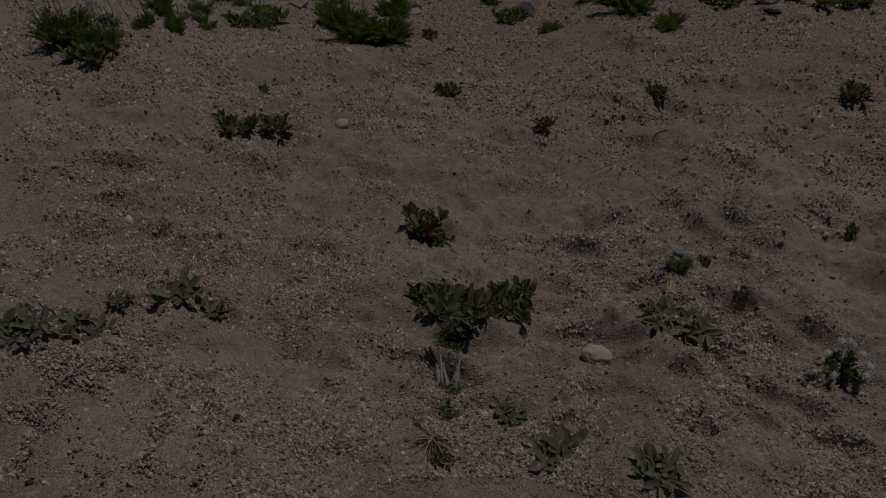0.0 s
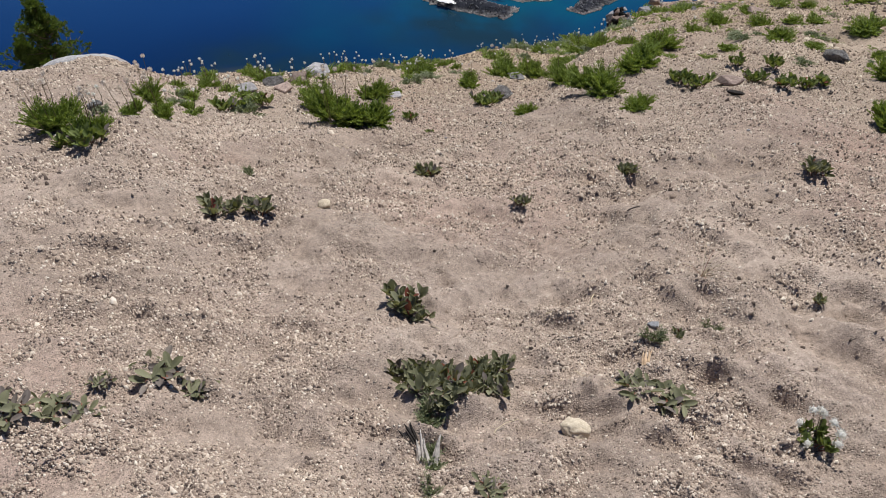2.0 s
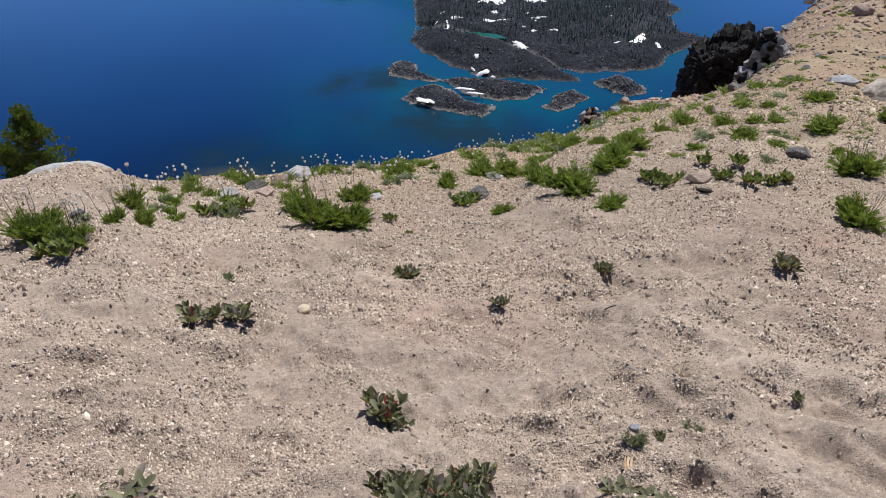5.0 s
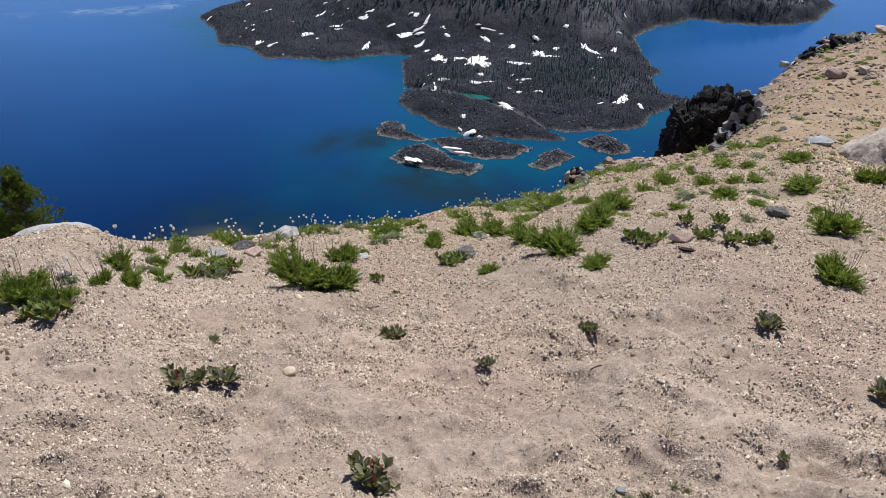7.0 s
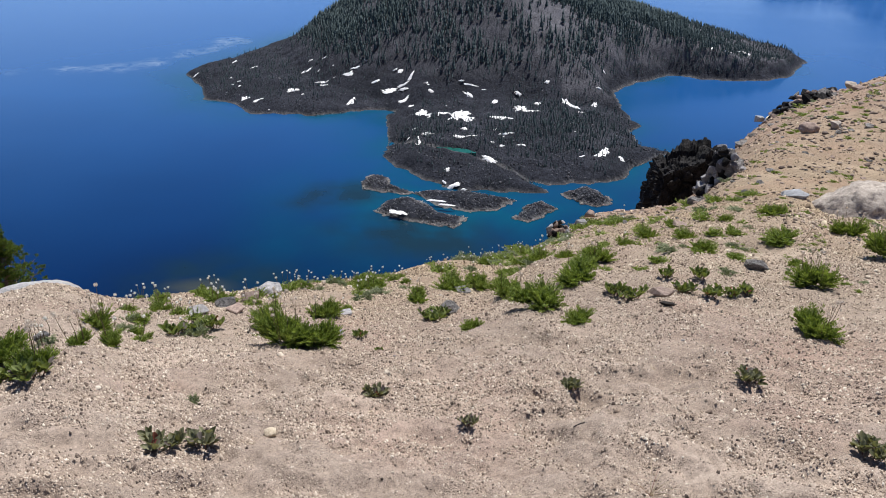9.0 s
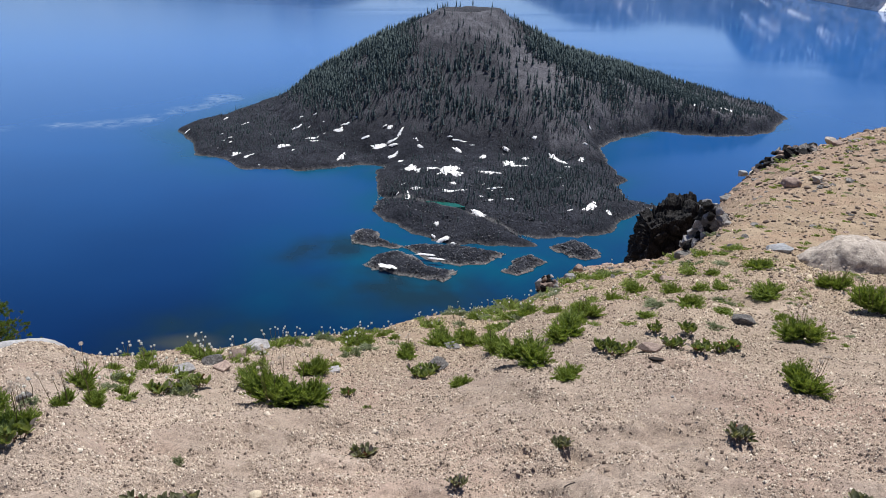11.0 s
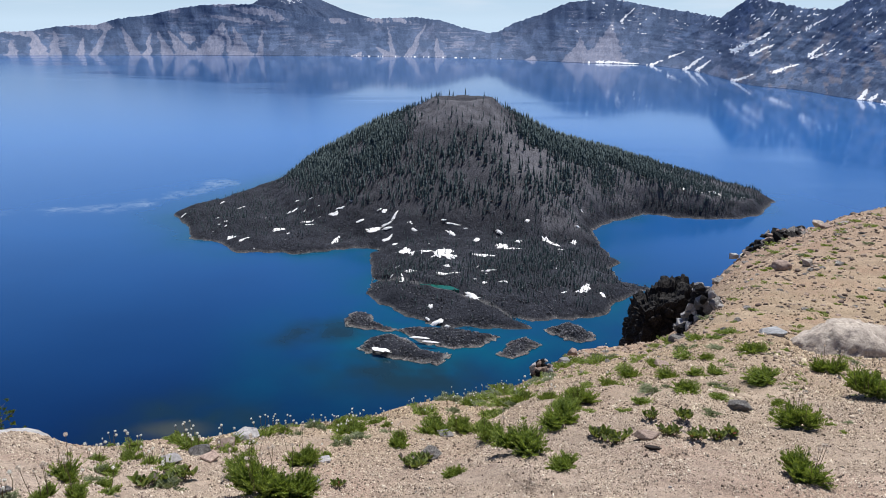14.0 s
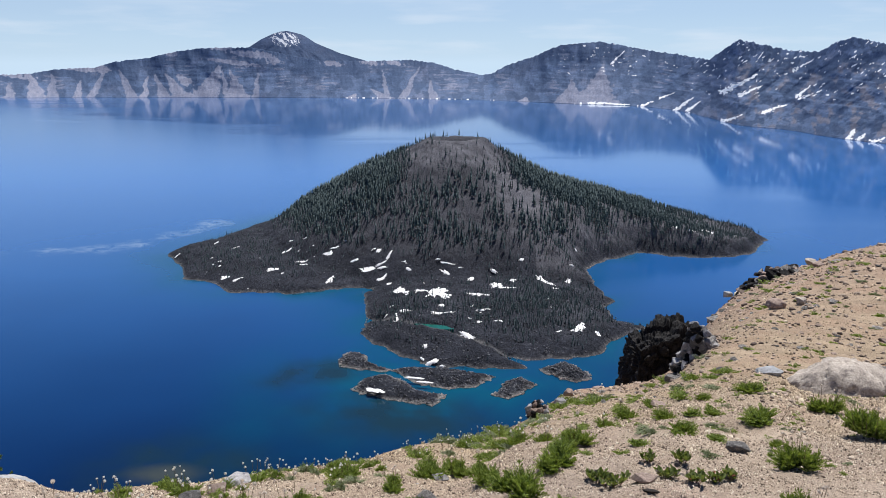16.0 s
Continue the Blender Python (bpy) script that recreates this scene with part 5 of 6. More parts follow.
for i in range(230):
    a, r = radians(pick.uniform(13, 34)), 9.0 * math.exp(pick.uniform(0, 1) * 1.6)
    if r < np.interp(math.degrees(a), *BRINK_FAR) * 0.98:
        stone("stone", r * math.sin(a), r * math.cos(a), r * (0.003 + 0.011 * pick.random() ** 2.2), pick.choice((BROKEN[1], BROKEN[2], BROKEN[4])), "brown or dark angular stone on the far slope", "stone", "loose stones on the far slope", pick.uniform(0.2, 0.4), pick.uniform(0, 360), (1, pick.uniform(0.6, 1), pick.uniform(0.4, 0.8)), pick.uniform(-0.3, 0.3))
stone("charred_wood", 1.36, 4.16, 0.13, rock_mesh("charred_wood", CHAR, 33, True, 0.2, 0.6, 1), "dark charred scrap of wood on gravel", "wood", sink=0.1, turn=-20, stretch=(1, 0.35, 0.4))


def rocky_outcrop(name, outline, y, deep, size, count, seed, materials, label, upright=1.0):
    """A broken outcrop that fills an outline seen from the slope: a thing with one part a block."""
    rnd = random.Random(seed)
    p = np.array(outline)
    lo, hi = p.min(0), p.max(0)
    cx = float(lo[0] + hi[0]) / 2
    root = new(name)
    root.matrix_world = pose(cx, y, float(lo[1]))
    tagged(root, label, "outcrop")
    meshes = [rock_mesh("block", m, seed * 10 + i, True, 0.2, 0.85, 1) for i, m in enumerate(materials * 2)]
    made = 0
    while made < count:
        px, pz = rnd.uniform(lo[0], hi[0]), rnd.uniform(lo[1], hi[1])
        edge = float(inland(outline, np.array(px), np.array(pz)))
        if edge < 0.16 * size:
            continue
        s = size * rnd.uniform(0.35, 1.0)
        s = min(s, max(2.2 * edge, 0.25 * size))
        back = rnd.uniform(-0.5, 0.5) * deep
        part("block", rnd.choice(meshes), root, place((px - cx, back, pz - float(lo[1])), (s * rnd.uniform(0.7, 1.1) / upright, s * rnd.uniform(0.7, 1.1), s * rnd.uniform(0.6, 1.2) * upright), rnd.uniform(-0.6, 0.6) / upright, rnd.uniform(-0.6, 0.6) / upright, rnd.uniform(0, 6.28)))
        made += 1
    return root


def crag_form(a, b, c):
    """Sheer on the lake side, stepping up to a knob, and running back into the hill."""
    low, x = -18.0, 11.2 + 1.75 * a
    top = float(np.interp(x, [9.5, 9.75, 10.3, 11.1, 11.4, 11.75, 12.15, 12.4, 13.0], [-12.15, -12.0, -11.85, -11.65, -11.5, -11.3, -11.4, -11.7, -12.2]))
    z = low + (top - low) * (c + 1) / 2
    left = float(np.interp(z, [-18, -14.6, -12.9, -11.6, -10], [8.85, 9.1, 9.35, 9.4, 9.4]))
    x = left + 0.35 + (13.0 - left) * (a + 1) / 2
    return (x, 34.4 + 1.5 * b + 0.22 * (z + 14) * (b < 0) * -b, z)


crag = tagged(new("crag", fractured("crag", CRAG, crag_form, 1.35, 3.0, grid=(66, 26, 92), rough=0.55)), "black jagged lava crag jutting from the slope", "outcrop")
rocky_outcrop("lava_rubble", [(4.57, -3.0), (4.87, -3.07), (5.14, -3.33), (5.1, -3.52), (5.01, -3.75), (4.82, -3.98), (4.61, -4.05), (4.38, -4.19), (4.28, -4.1), (4.42, -3.73), (4.51, -3.55), (4.6, -3.33)], 12.6, 0.5, 0.42, 170, 4, [RUBBLE, GREY_STONE, RUBBLE, GREY_STONE, CRAG], "heap of grey weathered lava blocks beside the crag")
rocky_outcrop("dark_outcrop", [(13.9, -9.3), (14.1, -8.7), (14.5, -8.4), (15.0, -7.9), (15.45, -7.65), (16.5, -7.65), (17.3, -7.6), (16.8, -8.3), (15.82, -8.8), (15.0, -9.3)], 32.6, 0.9, 0.75, 150, 5, [CRAG, RUBBLE, CRAG, BROWN_STONE, CRAG], "low dark rock outcrop along the slope edge", 0.8)
stone("ridge_boulder", 17.6, 33.2, 0.78, rock_mesh("ridge_boulder", BOULDER, 71, True, 0.3, 0.7, 2), "angular tan boulder on the skyline of the slope", "boulder", sink=0.1, turn=15, stretch=(1, 0.8, 0.7), z=-7.75)
stone("ridge_boulder", 16.9, 33.0, 0.55, rock_mesh("ridge_boulder", BROWN_STONE, 72, True, 0.3, 0.7, 2), "dark brown broken boulder below the skyline", "boulder", sink=0.1, turn=60, stretch=(1, 0.8, 0.8), z=-8.2)
stone("pointed_rock", 13.7, 33.0, 0.5, rock_mesh("pointed_rock", BLUE_STONE, 73, True, 0.3, 0.9, 1), "pale blue-grey pointed rock at the slope edge", "rock", sink=0.1, turn=35, stretch=(1.2, 0.7, 0.8), z=-9.25)
rocky_outcrop("rim_outcrop", [(1.36, -4.35), (1.43, -4.1), (1.55, -3.94), (1.68, -3.93), (1.82, -4.06), (1.8, -4.28)], 11.2, 0.3, 0.24, 46, 6, [BROWN_STONE, CRAG, GREY_STONE, BROWN_STONE], "small dark rock outcrop at the brink")
stone("rim_block", 2.11, 11.8, 0.2, rock_mesh("rim_block", GREY_STONE, 61, True, 0.2, 0.8, 1), "angular grey block at the very brink", "rock", turn=20, z=-4.29)
stone("rim_block", 2.32, 12.2, 0.2, rock_mesh("rim_block", BROWN_STONE, 62, True, 0.2, 0.9, 1), "angular brown block at the very brink", "rock", turn=50, z=-4.30)

# ---- small pine behind the white rock ----
def small_pine(x, y, stems, seed):
    """Stems given as (sideways lean of the top, height)."""
    rnd = random.Random(seed)
    root = thing("small_pine", x, y, "small bushy green pine growing below the brink", "tree")
    tips = []
    for lean, tall in stems:
        bm = bmesh.new()
        trunk = [Vector((lean * (i / 7) ** 0.8 + 0.02 * math.sin(i * 1.9), 0.04 * math.sin(i * 1.7), tall * i / 7)) for i in range(8)]
        tube(bm, [tuple(p) for p in trunk], [0.045 * (1 - i / 8.5) for i in range(8)], 7)
        part("trunk", gather(bm, "trunk", BARK, True), root)
        for i in range(150):
            t = rnd.uniform(0.0, 0.98) ** 1.15
            a = i * 2.399
            reach = (0.95 * (1 - t) ** 1.1 + 0.03) * rnd.uniform(0.3, 1.15) * (0.35 + 0.33 * tall)
            k = min(int(t * 7), 6)
            foot = trunk[k].lerp(trunk[k + 1], t * 7 - k)
            tip = foot + Vector((math.cos(a) * reach, math.sin(a) * reach, reach * rnd.uniform(0.2, 0.8)))
            bm = bmesh.new()
            tube(bm, [foot, foot.lerp(tip, 0.5) - Vector((0, 0, 0.02)), tip], [0.01, 0.007, 0.003], 4)
            part("limb", gather(bm, "limb", BARK), root)
            for q in range(13):
                u = rnd.uniform(0.15, 1.05)
                tips.append((foot.lerp(tip, u) + Vector((rnd.gauss(0, 0.03), rnd.gauss(0, 0.03), rnd.gauss(0.015, 0.025))), (tip - foot).normalized()))
    v, f = [], []
    for p, d in tips:
        for k in range(22):
            n = (d * 0.5 + Vector((rnd.gauss(0, 0.8), rnd.gauss(0, 0.8), rnd.gauss(0.5, 0.7)))).normalized()
            w = n.orthogonal().normalized() * 0.0075
            b = p + n * 0.01
            e = p + n * rnd.uniform(0.035, 0.065)
            v += [b - w, b + w, e]
            f.append((len(v) - 3, len(v) - 2, len(v) - 1))
    part("crown", mesh_from("crown", [tuple(q) for q in v], f, NEEDLE), root)
    return root


small_pine(-6.75, 8.8, [(0.1, 1.97), (-0.34, 1.3)], 4)

# ---- plants ----
BROAD = [(-0.26, 1.33, 0.13), (-0.1, 1.35, 0.11), (-0.17, 1.16, 0.1), (-0.30, 1.23, 0.15), (-0.19, 1.24, 0.16), (-0.07, 1.29, 0.14), (-0.38, 1.62, 0.17), (-0.33, 1.6, 0.11), (-0.2, 1.31, 0.12), (-0.13, 1.26, 0.13), (-1.2, 2.1, 0.2), (-1.06, 2.15, 0.16), (-0.47, 2.91, 0.14), (0.01, 2.51, 0.1), (0.53, 2.89, 0.12), (1.44, 2.97, 0.16), (1.09, 1.87, 0.06), (0.53, 1.59, 0.06), (-0.2, 0.72, 0.06), (1.71, 2.34, 0.17), (-0.23, 4.57, 0.22), (1.2, 4.5, 0.26), (1.1, 4.6, 0.2), (1.59, 4.56, 0.18), (1.75, 4.44, 0.17), (1.93, 4.53, 0.15), (2.05, 4.59, 0.15), (1.82, 4.9, 0.16), (1.57, 4.92, 0.15), (-0.57, 3.84, 0.07), (-1.95, 3.92, 0.20), (-1.87, 4.04, 0.20), (-1.77, 4.14, 0.18), (-0.28, 4.73, 0.20), (-0.18, 4.82, 0.16), (-0.75, 4.16, 0.12), (-2.14, 2.66, 0.22), (-2.01, 2.61, 0.20)]
for i, (px_, py_, pw_) in enumerate(BROAD):
    dull = 0.15 if i in (10, 11) else 0.08
    leafy_plant(px_, py_, pw_, 40 + i, dull, 0.06 if i in (4, 10) else 0.01, 0.2, 0.95, tall=1.2 if i > 20 else 0.95, fresh=i > 19)
SPRAWL = [(-0.97, 1.1, 0.14), (-0.87, 1.08, 0.1), (-1.1, 1.05, 0.06), (-1.1, 0.94, 0.1), (-1.18, 0.94, 0.11), (-1.25, 0.89, 0.13), (0.06, 0.78, 0.13), (-0.05, 0.88, 0.08), (0.28, 0.75, 0.12), (0.35, 1.28, 0.12), (0.44, 1.25, 0.13)]
for i, (px_, py_, pw_) in enumerate(SPRAWL):
    leafy_plant(px_, py_, pw_, 80 + i, 0.35 if i < 6 else 0.15, 0.02, 0.8, 1.05, "sprawling grey-green plant with large flat leaves on soil")
for i, (px_, py_, pw_) in enumerate([(-0.04, 1.37, 0.1), (-0.26, 1.2, 0.12), (-0.16, 1.2, 0.11), (-0.21, 1.12, 0.09), (-0.34, 1.28, 0.1)]):
    leafy_plant(px_, py_, pw_, 230 + i, 0.12, 0.05 if i == 2 else 0.0, 0.2, 1.1, tall=1.15)
leafy_plant(0.81, 1.15, 0.13, 99, 0.02, 0.0, 0.1, 0.8, "small green plant with white flower clusters", 9, fresh=True)

TUFTS = [feathery_mesh("foliage", SAGE, 20, 60, 0.55, 9, 1.3), feathery_mesh("foliage", SAGE, 21, 46, 0.5, 9, 1.5)]
for i, (px_, py_, pw_) in enumerate([(0.43, 1.52, 0.1), (0.67, 1.68, 0.085), (-1.31, 2.67, 0.09), (-0.23, 1.1, 0.13), (-0.22, 0.96, 0.13), (-0.2, 0.87, 0.08)]):
    green_clump("narrow_leaved_tuft", px_, py_, pw_, 120 + i, TUFTS, 0.8, label="tuft of narrow dull green leaves", group="narrow-leaved tufts")

BUSHES = [(-1.14, 3.76, 0.42, 4), (-0.97, 3.74, 0.34, 2), (-1.12, 4.68, 0.28, 2), (-1.37, 4.23, 0.3, 4), (-2.31, 2.79, 0.3, 4), (-2.13, 2.75, 0.23, 3), (-2.08, 3.11, 0.17, 3), (-2.06, 3.36, 0.17, 2), (-2.33, 3.71, 0.24, 4), (-0.43, 5.49, 0.3, 2), (-0.1, 6.02, 0.4, 2), (0.12, 6.38, 0.36, 2), (0.55, 4.44, 0.42, 0), (0.36, 5.18, 0.34, 2), (0.88, 4.99, 0.4, 1), (1.23, 5.83, 0.34, 2), (1.05, 5.52, 0.27, 1), (0.06, 4.15, 0.18, 0), (0.77, 3.99, 0.25, 0), (2.72, 4.92, 0.38, 4), (2.23, 3.89, 0.34, 3), (3.09, 6.29, 0.48, 2), (4.09, 7.0, 0.36, 4), (3.9, 5.9, 0.5, 4)]
for i, (px_, py_, pw_, heads) in enumerate(BUSHES):
    green_clump("feathery_bush", px_, py_, pw_ * 1.05, 140 + i, FERNS, 0.55 if i == 21 else 0.8 if 8 < i < 19 else 1.0, heads + heads // 3, 0.015, None, 0.17, "bushy green plant with finely divided foliage" + (" and fluffy seed heads" if heads else ""), "bush", "feathery green bushes near the brink")

LOW = [(-1.78, 3.91, 0.34, 0), (-2.57, 4.5, 0.2, 3), (-2.39, 4.67, 0.28, 4), (-2.23, 5.52, 0.42, 6), (-1.98, 5.7, 0.27, 4), (-1.62, 6.23, 0.24, 4), (-1.41, 6.69, 0.25, 3), (-0.95, 6.39, 0.35, 4), (-0.84, 7.06, 0.2, 1), (-0.93, 5.51, 0.26, 0), (0.29, 6.11, 0.23, 0), (0.69, 7.28, 0.4, 5), (0.79, 6.55, 0.36, 4), (0.96, 6.18, 0.28, 3), (2.1, 5.75, 0.38, 0), (2.24, 6.54, 0.36, 0), (1.94, 6.84, 0.37, 2), (2.88, 7.33, 0.28, 0), (3.59, 7.7, 0.43, 0), (1.6, 6.45, 0.24, 1), (2.33, 7.19, 0.33, 0), (2.36, 5.6, 0.16, 0), (2.88, 5.57, 0.2, 0)]
for i, (px_, py_, pw_, heads) in enumerate(LOW):
    green_clump("low_herb", px_, py_, pw_, 180 + i, SAGES if i in (0, 9) else HERBS, 0.8, heads, 0.013, FLOWER, 0.11, "low mat of green leaves" + (" with white flowers" if heads else ""), "plant", "low herbs near the brink")
for i in range(210):
    a, r = radians(pick.uniform(3, 33)), 5.5 * math.exp(pick.uniform(0, 1) ** 1.2 * 1.9)
    if r < min(np.interp(math.degrees(a), *BRINK_FAR) * 0.97, 15 if math.degrees(a) < 23 else 90):
        green_clump("low_herb", r * math.sin(a), r * math.cos(a), r * pick.uniform(0.014, 0.05) * (1 if a < 0.4 else 0.5), 300 + i, pick.choice((MATS, MATS, SAGES)), pick.uniform(0.35, 0.65), 0, label="small low tuft of green leaves", group="low herbs on the far slope")

for i in range(110):
    a = radians(pick.uniform(-36, 14))
    r = np.interp(math.degrees(a), *BRINK_FAR) * pick.uniform(0.62, 0.99) * (0.55 if a > 0.1 else 1)
    if -0.68 < a < -0.56 and 4.2 < r < 6.4:
        continue
    heads = pick.choice((0, 0, 1, 2, 3, 4))
    green_clump("low_herb", r * math.sin(a), r * math.cos(a), r * pick.uniform(0.02, 0.055), 500 + i, pick.choice((MATS, MATS, SAGES)), pick.uniform(0.5, 0.8), heads, 0.012, FLOWER, 0.09, "low green herb" + (" with small white flowers" if heads else " rooted in gravel"), "plant", "low herbs near the brink")

def build_tuft_field(count, seed):
    """The countless small sprigs of the far slope, joined."""
    rnd = np.random.RandomState(seed)
    az = rnd.uniform(3, 34, count)
    r = 6.5 * np.exp(rnd.uniform(0, 1, count) ** 1.1 * 1.9)
    keep = (r < np.interp(az, *BRINK_FAR) * np.where(az < 23, 0.5, 0.95)) & (turb(az, r * 0.4, 3.0, 3, 7.0) > -0.12)
    az, r = np.radians(az[keep]), r[keep]
    x, y = r * np.sin(az), r * np.cos(az)
    z = ground_z(x, y)
    verts, faces, n0 = [], [], 0
    for k in range(len(x)):
        me = MATS[k % 3]
        co = np.empty(len(me.vertices) * 3, np.float32)
        me.vertices.foreach_get("co", co)
        co = co.reshape(-1, 3)[: 4 * 150]
        w, t = r[k] * rnd.uniform(0.008, 0.026), rnd.uniform(0, 6.28)
        c, sn = math.cos(t), math.sin(t)
        verts.append(np.stack([x[k] + w * (co[:, 0] * c - co[:, 1] * sn), y[k] + w * (co[:, 0] * sn + co[:, 1] * c), z[k] - 0.01 + w * 0.55 * co[:, 2]], -1))
        faces.append(np.arange(len(co)).reshape(-1, 4) + n0)
        n0 += len(co)
    me = mesh_from("sprigs", np.concatenate(verts), np.concatenate(faces), HERB)
    return tagged(new("sprigs", me), "small scattered green sprigs on the gravelly far slope", "plants", kind="stuff")


build_tuft_field(620, 51)

# ---- dry grass, sticks and dead wood ----
def dry_grass(x, y, w, seed):
    rnd = random.Random(seed)
    root = thing("dry_grass_tuft", x, y, "thin dry grass tuft with bent blades", "grass")
    for _ in range(16):
        a, ln = rnd.uniform(0, 6.28), w * rnd.uniform(0.35, 0.7)
        tip = Vector((math.cos(a) * ln, math.sin(a) * ln, ln * rnd.uniform(0.3, 0.9)))
        bm = bmesh.new()
        tube(bm, [(0, 0, 0), tip * 0.5 + Vector((0, 0, ln * 0.2)), tip], [0.0012, 0.001, 0.0005], 3)
        part("blade", gather(bm, "blade", STRAW if rnd.random() < 0.6 else RED_STEM), root)


dry_grass(0.68, 1.94, 0.16, 1)
dry_grass(-0.23, 0.77, 0.12, 2)


def stick(name, x, y, length, turn, material, label, thick=0.003, bend=0.15):
    bm = bmesh.new()
    pts = [Vector((length * (t - 0.5), bend * length * math.sin(t * 3.0), 0)) for t in (0, 0.25, 0.5, 0.75, 1)]
    tube(bm, [tuple(p) for p in pts], [thick, thick, thick * 0.9, thick * 0.8, thick * 0.5], 6)
    o = new(name, gather(bm, name, material, True))
    dz = float(hillside(x + 0.05 * math.cos(radians(turn)), y + 0.05 * math.sin(radians(turn))) - hillside(x, y)) / 0.05
    o.matrix_world = Matrix.LocRotScale((x, y, float(ground_z(x, y)) + thick * 1.3), Euler((0, -math.atan(dz), radians(turn))), None)
    return tagged(o, label, "stick")


stick("straw", 0.29, 1.79, 0.1, 55, STRAW, "pale dry straw lying on soil", 0.0022)
stick("straw", -0.12, 1.76, 0.06, 70, STRAW, "pale dry straw lying on soil", 0.0018)
stick("straw", -0.28, 1.5, 0.07, 5, STRAW, "pale dry straw lying on soil", 0.0015)
stick("twig", 0.52, 2.49, 0.09, 25, DARK_STONE, "dark curved twig lying on soil", 0.003, 0.1)
stick("twig", -0.02, 1.08, 0.16, 60, STRAW, "thin dry stem lying on soil", 0.0016, 0.2)
for i in range(26):
    a, r = radians(pick.uniform(-30, 30)), pick.uniform(1.0, 3.5)
    stick("straw", r * math.sin(a), r * math.cos(a), pick.uniform(0.03, 0.09), pick.uniform(0, 180), pick.choice((STRAW, STRAW, BARK)), "short dry stem lying on soil", pick.uniform(0.0008, 0.0018), pick.uniform(-0.2, 0.2))


def splinter(name, x, y, length, width, turn, lean, material, label, seed):
    """A weathered piece of split wood: a bundle of long shards."""
    rnd = random.Random(seed)
    root = thing(name, x, y, label, "dead wood", turn=turn)
    for k in range(5):
        bm = bmesh.new()
        ln = length * rnd.uniform(0.45, 1.0)
        off = (k - 2) * width * 0.2 + rnd.uniform(-0.06, 0.06) * width
        up = Vector((rnd.uniform(-0.22, 0.22), math.cos(lean), math.sin(lean) * rnd.uniform(0.8, 1.15)))
        pts = [Vector((off + rnd.uniform(-0.2, 0.2) * width * 0.2, 0, 0)) + up * (ln * t) for t in (-0.1, 0.3, 0.7, 1.0)]
        tube(bm, [tuple(p) for p in pts], [width * q * g for q, g in zip((0.15, 0.17, 0.11, 0.02), (rnd.uniform(0.7, 1.3), rnd.uniform(0.7, 1.2), rnd.uniform(0.6, 1.2), 1))], 5)
        part("shard", gather(bm, "shard", material), root)
    return root


splinter("dead_stump", -0.225, 0.95, 0.1, 0.055, 5, 0.75, DEADWOOD, "silvered splintered dead stem among green leaves", 1)
splinter("charred_stump", -0.262, 1.0, 0.05, 0.03, 40, 0.6, CHAR, "blackened broken stem base", 2)
splinter("wood_splinter", 0.395, 1.4, 0.07, 0.022, -10, 0.35, TAN_WOOD, "tan split wood scrap on the soil", 3)

# ---- gravel ----
def build_gravel(name, count, az, near, far, size, seed, label, open_ground=0.32, spread=0.5, flat=0.5, fine=False):
    rnd = np.random.RandomState(seed)
    a = np.radians(rnd.uniform(-az, az, count))
    r = near * np.exp(rnd.uniform(0, 1, count) * math.log(far / near))
    a = a * (1 + 0.55 * ease(4.6, 1.6, r))
    x, y = r * np.sin(a), r * np.cos(a)
    dens = turb(x, y, 0.8, 3, 5.0) * 0.9 + 0.95 * turb(x, y, 0.22, 2, 15.0)
    sandy = 0.2 * ease(-0.5, 0.4, x) * ease(3.3, 2.3, y)
    keep = rnd.uniform(0, 1, count) < np.clip(open_ground - sandy + dens * 1.25 + 0.5 * ease(2.2, 3.4, r), 0.06, 1)
    keep &= r < np.interp(np.clip(np.degrees(a), -40, 40), *BRINK_FAR) * 1.05
    x, y, r = x[keep], y[keep], r[keep]
    s = np.minimum(np.maximum(r, 1.8) * size * (1.1 - 0.45 * ease(2.0, 4.5, r)) * np.exp(rnd.normal(0, spread, len(x))), 0.2)
    if fine:
        return chips(name, x, y, ground_z(x, y), s, GRAVEL, label, "gravel", seed)
    return shards(name, x, y, ground_z(x, y), s, GRAVEL, label, "gravel", seed, flat)


build_gravel("gravel", 420000, 42, 0.7, 9.5, 0.0015, 3, "loose tan and grey pumice gravel on the soil", 0.46, 0.4, fine=True)
build_gravel("grit", 40000, 42, 0.7, 8.0, 0.0022, 6, "coarser tan pumice chips on the soil", 0.26, 0.3, fine=True)
build_gravel("pebbles", 2200, 42, 0.7, 10.0, 0.0027, 4, "scattered pale and dark pebbles on the soil", 0.2, 0.45, 0.55)
build_gravel("slope_rubble", 70000, 36, 6.0, 58.0, 0.00095, 5, "small broken stones strewn over the far slope", 0.4, 0.55, fine=True)

SLOPE_STONE = block_material("slope_stone", (0.09, 0.066, 0.056), (0.38, 0.305, 0.245))


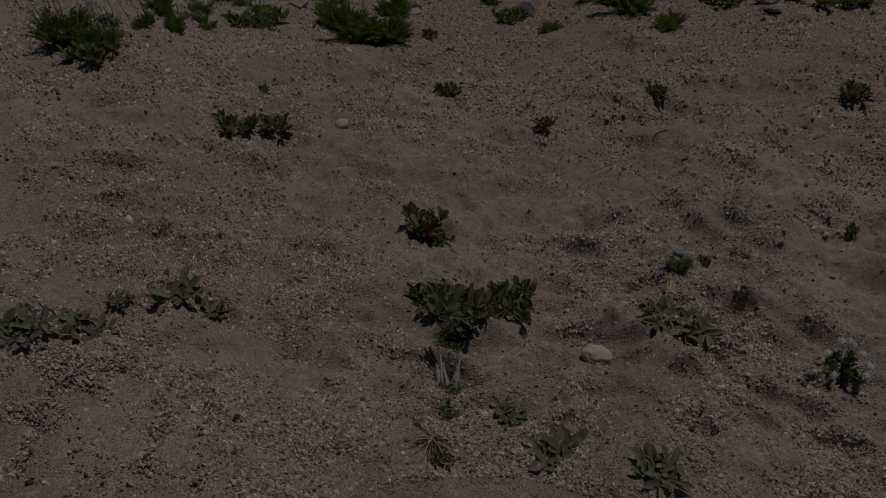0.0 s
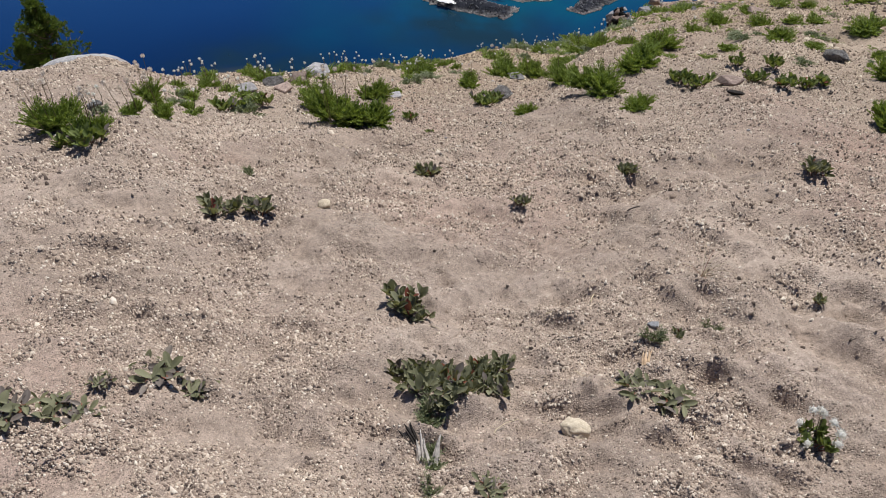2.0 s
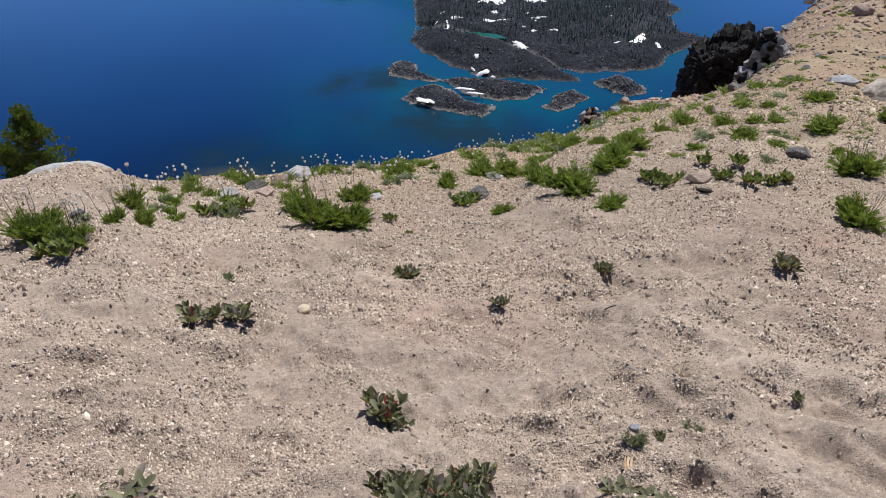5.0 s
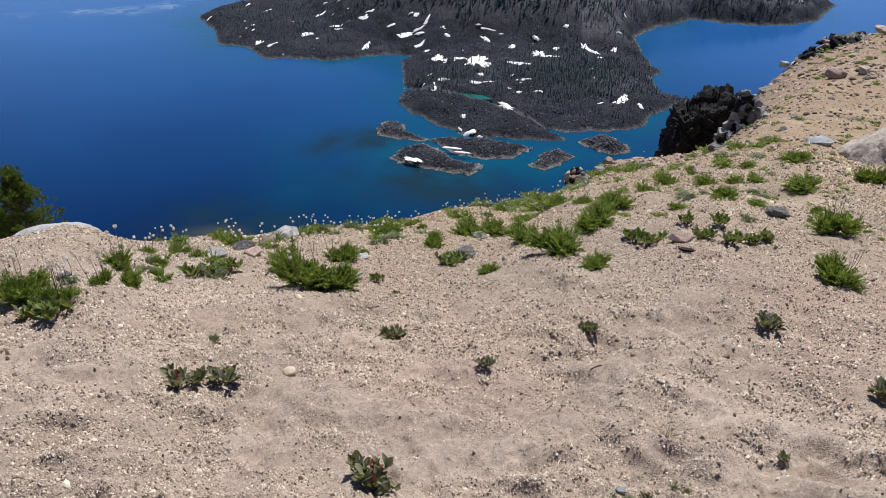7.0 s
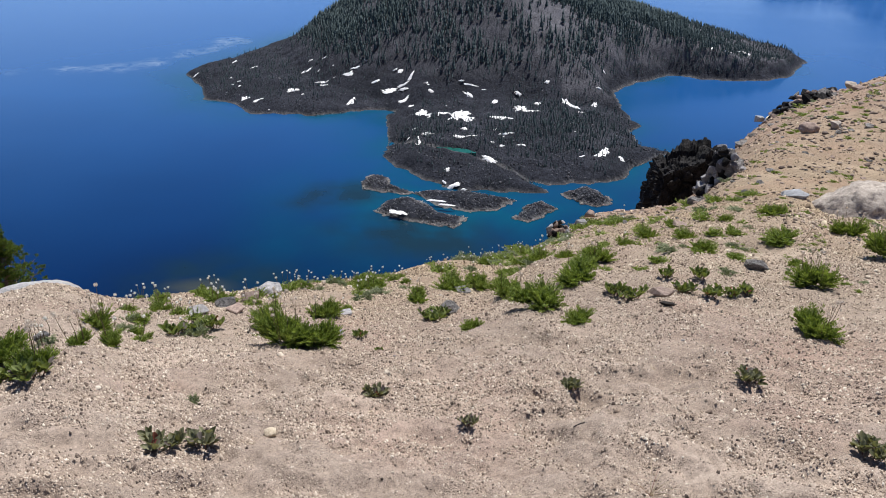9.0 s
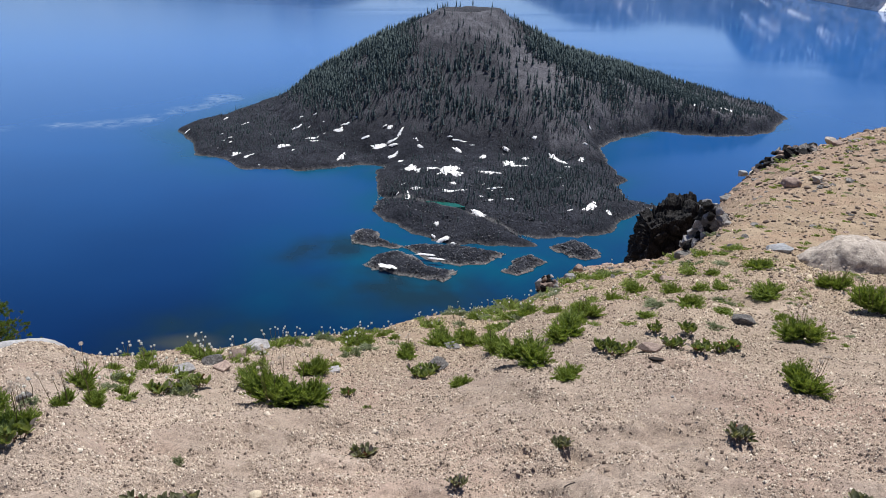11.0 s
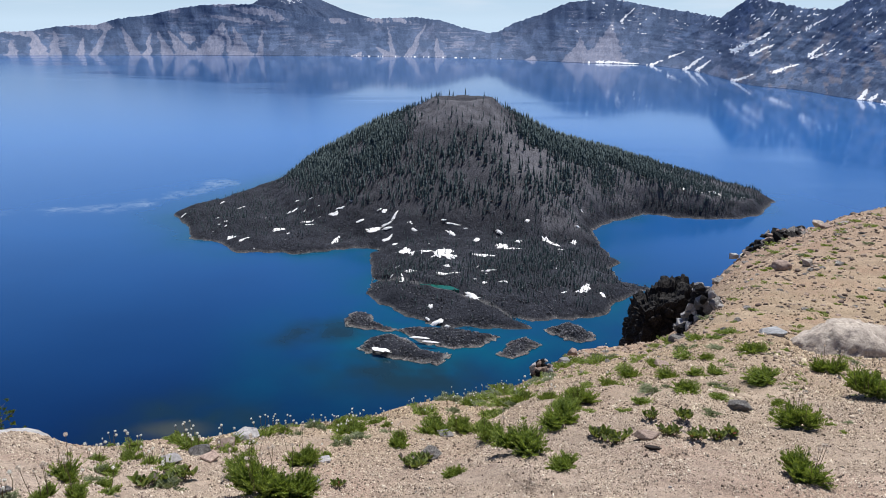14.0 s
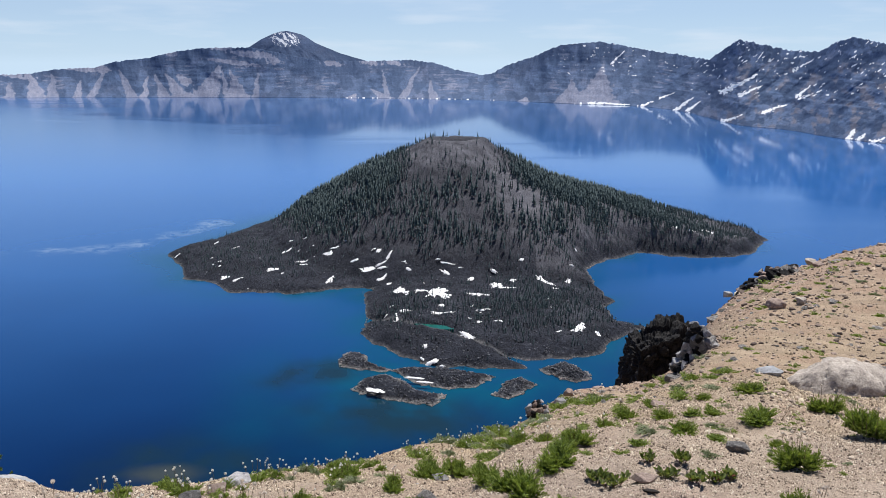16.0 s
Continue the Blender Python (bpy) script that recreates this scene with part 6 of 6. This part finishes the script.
def build_slope_stones(count, seed):
    """Flat broken stones of the far slope, thickest in strings along the hill."""
    rnd = np.random.RandomState(seed)
    az = rnd.uniform(9, 35, count)
    r = 8.0 * np.exp(rnd.uniform(0, 1, count) * 1.95)
    keep = (r < np.interp(az, *BRINK_FAR) * 1.0) & (turb(az * 0.5, r * 0.6, 2.0, 3, 4.0) > -0.1 + 0.3 * rnd.uniform(-1, 1, count))
    az, r = np.radians(az[keep]), r[keep]
    x, y = r * np.sin(az), r * np.cos(az)
    return shards("slope_stones", x, y, ground_z(x, y) - 0.1 * r * 0.003, r * (0.0014 + 0.0042 * rnd.uniform(0, 1, len(r)) ** 3), SLOPE_STONE, "flat brown and grey stones strewn along the far slope", "stones", seed, 0.5)


build_slope_stones(6500, 52)


def build_lava_blocks():
    rnd = np.random.RandomState(12)
    x, y = rnd.uniform(-310, 390, 42000), rnd.uniform(455, 860, 42000)
    h, sd = island_z(x, y)
    keep = (sd > 1) & (h < 40) & (rnd.uniform(0, 1, len(x)) < 0.25 + 0.75 * ease(640, 540, y))
    x, y, h = x[keep], y[keep], h[keep]
    shards("lava_blocks", x, y, h + LAKE, 0.35 + 0.75 * rnd.uniform(0, 1, len(x)) ** 2.5, LAVA_BLOCK, "rough dark lava blocks strewn over the flows", "lava", 13, 0.8)
    px, py = [], []
    for poly in [SHORE] + ISLETS:
        p = np.array(poly, float)
        big = poly is SHORE
        n = 170000 if big else 5000
        qx, qy = rnd.uniform(p[:, 0].min() - 5, p[:, 0].max() + 5, n), rnd.uniform(p[:, 1].min() - 5, min(p[:, 1].max() + 5, 870), n)
        near = np.abs(inland(poly, qx, qy)) < 9
        qx, qy = qx[near], qy[near]
        edge = inland(poly, *(warp_shore(qx, qy) if big else warp_islet(qx, qy)))
        wash = (edge > -0.4) & (edge < 1.3)
        px.append(qx[wash])
        py.append(qy[wash])
    px, py = np.concatenate(px), np.concatenate(py)
    shards("shore_blocks", px, py, np.full(px.shape, LAKE + 0.25), rnd.uniform(0.25, 0.7, len(px)), SHORE_BLOCK, "pale wave-washed blocks along the lava shore", "stones", 14, 0.7)
    ix = []
    for poly in ISLETS:
        p = np.array(poly, float)
        qx, qy = rnd.uniform(p[:, 0].min(), p[:, 0].max(), 900), rnd.uniform(p[:, 1].min(), p[:, 1].max(), 900)
        inside = inland(poly, qx, qy)
        ix.append(np.stack([qx, qy, 4.2 * (1 - np.exp(-np.maximum(inside, 0) / 6))], -1)[inside > 1])
    q = np.concatenate(ix)
    shards("lava_blocks", q[:, 0], q[:, 1], q[:, 2] + LAKE, rnd.uniform(0.35, 1.0, len(q)), LAVA_BLOCK, "rough dark lava blocks strewn over the islets", "lava", 15, 0.8)


build_lava_blocks()
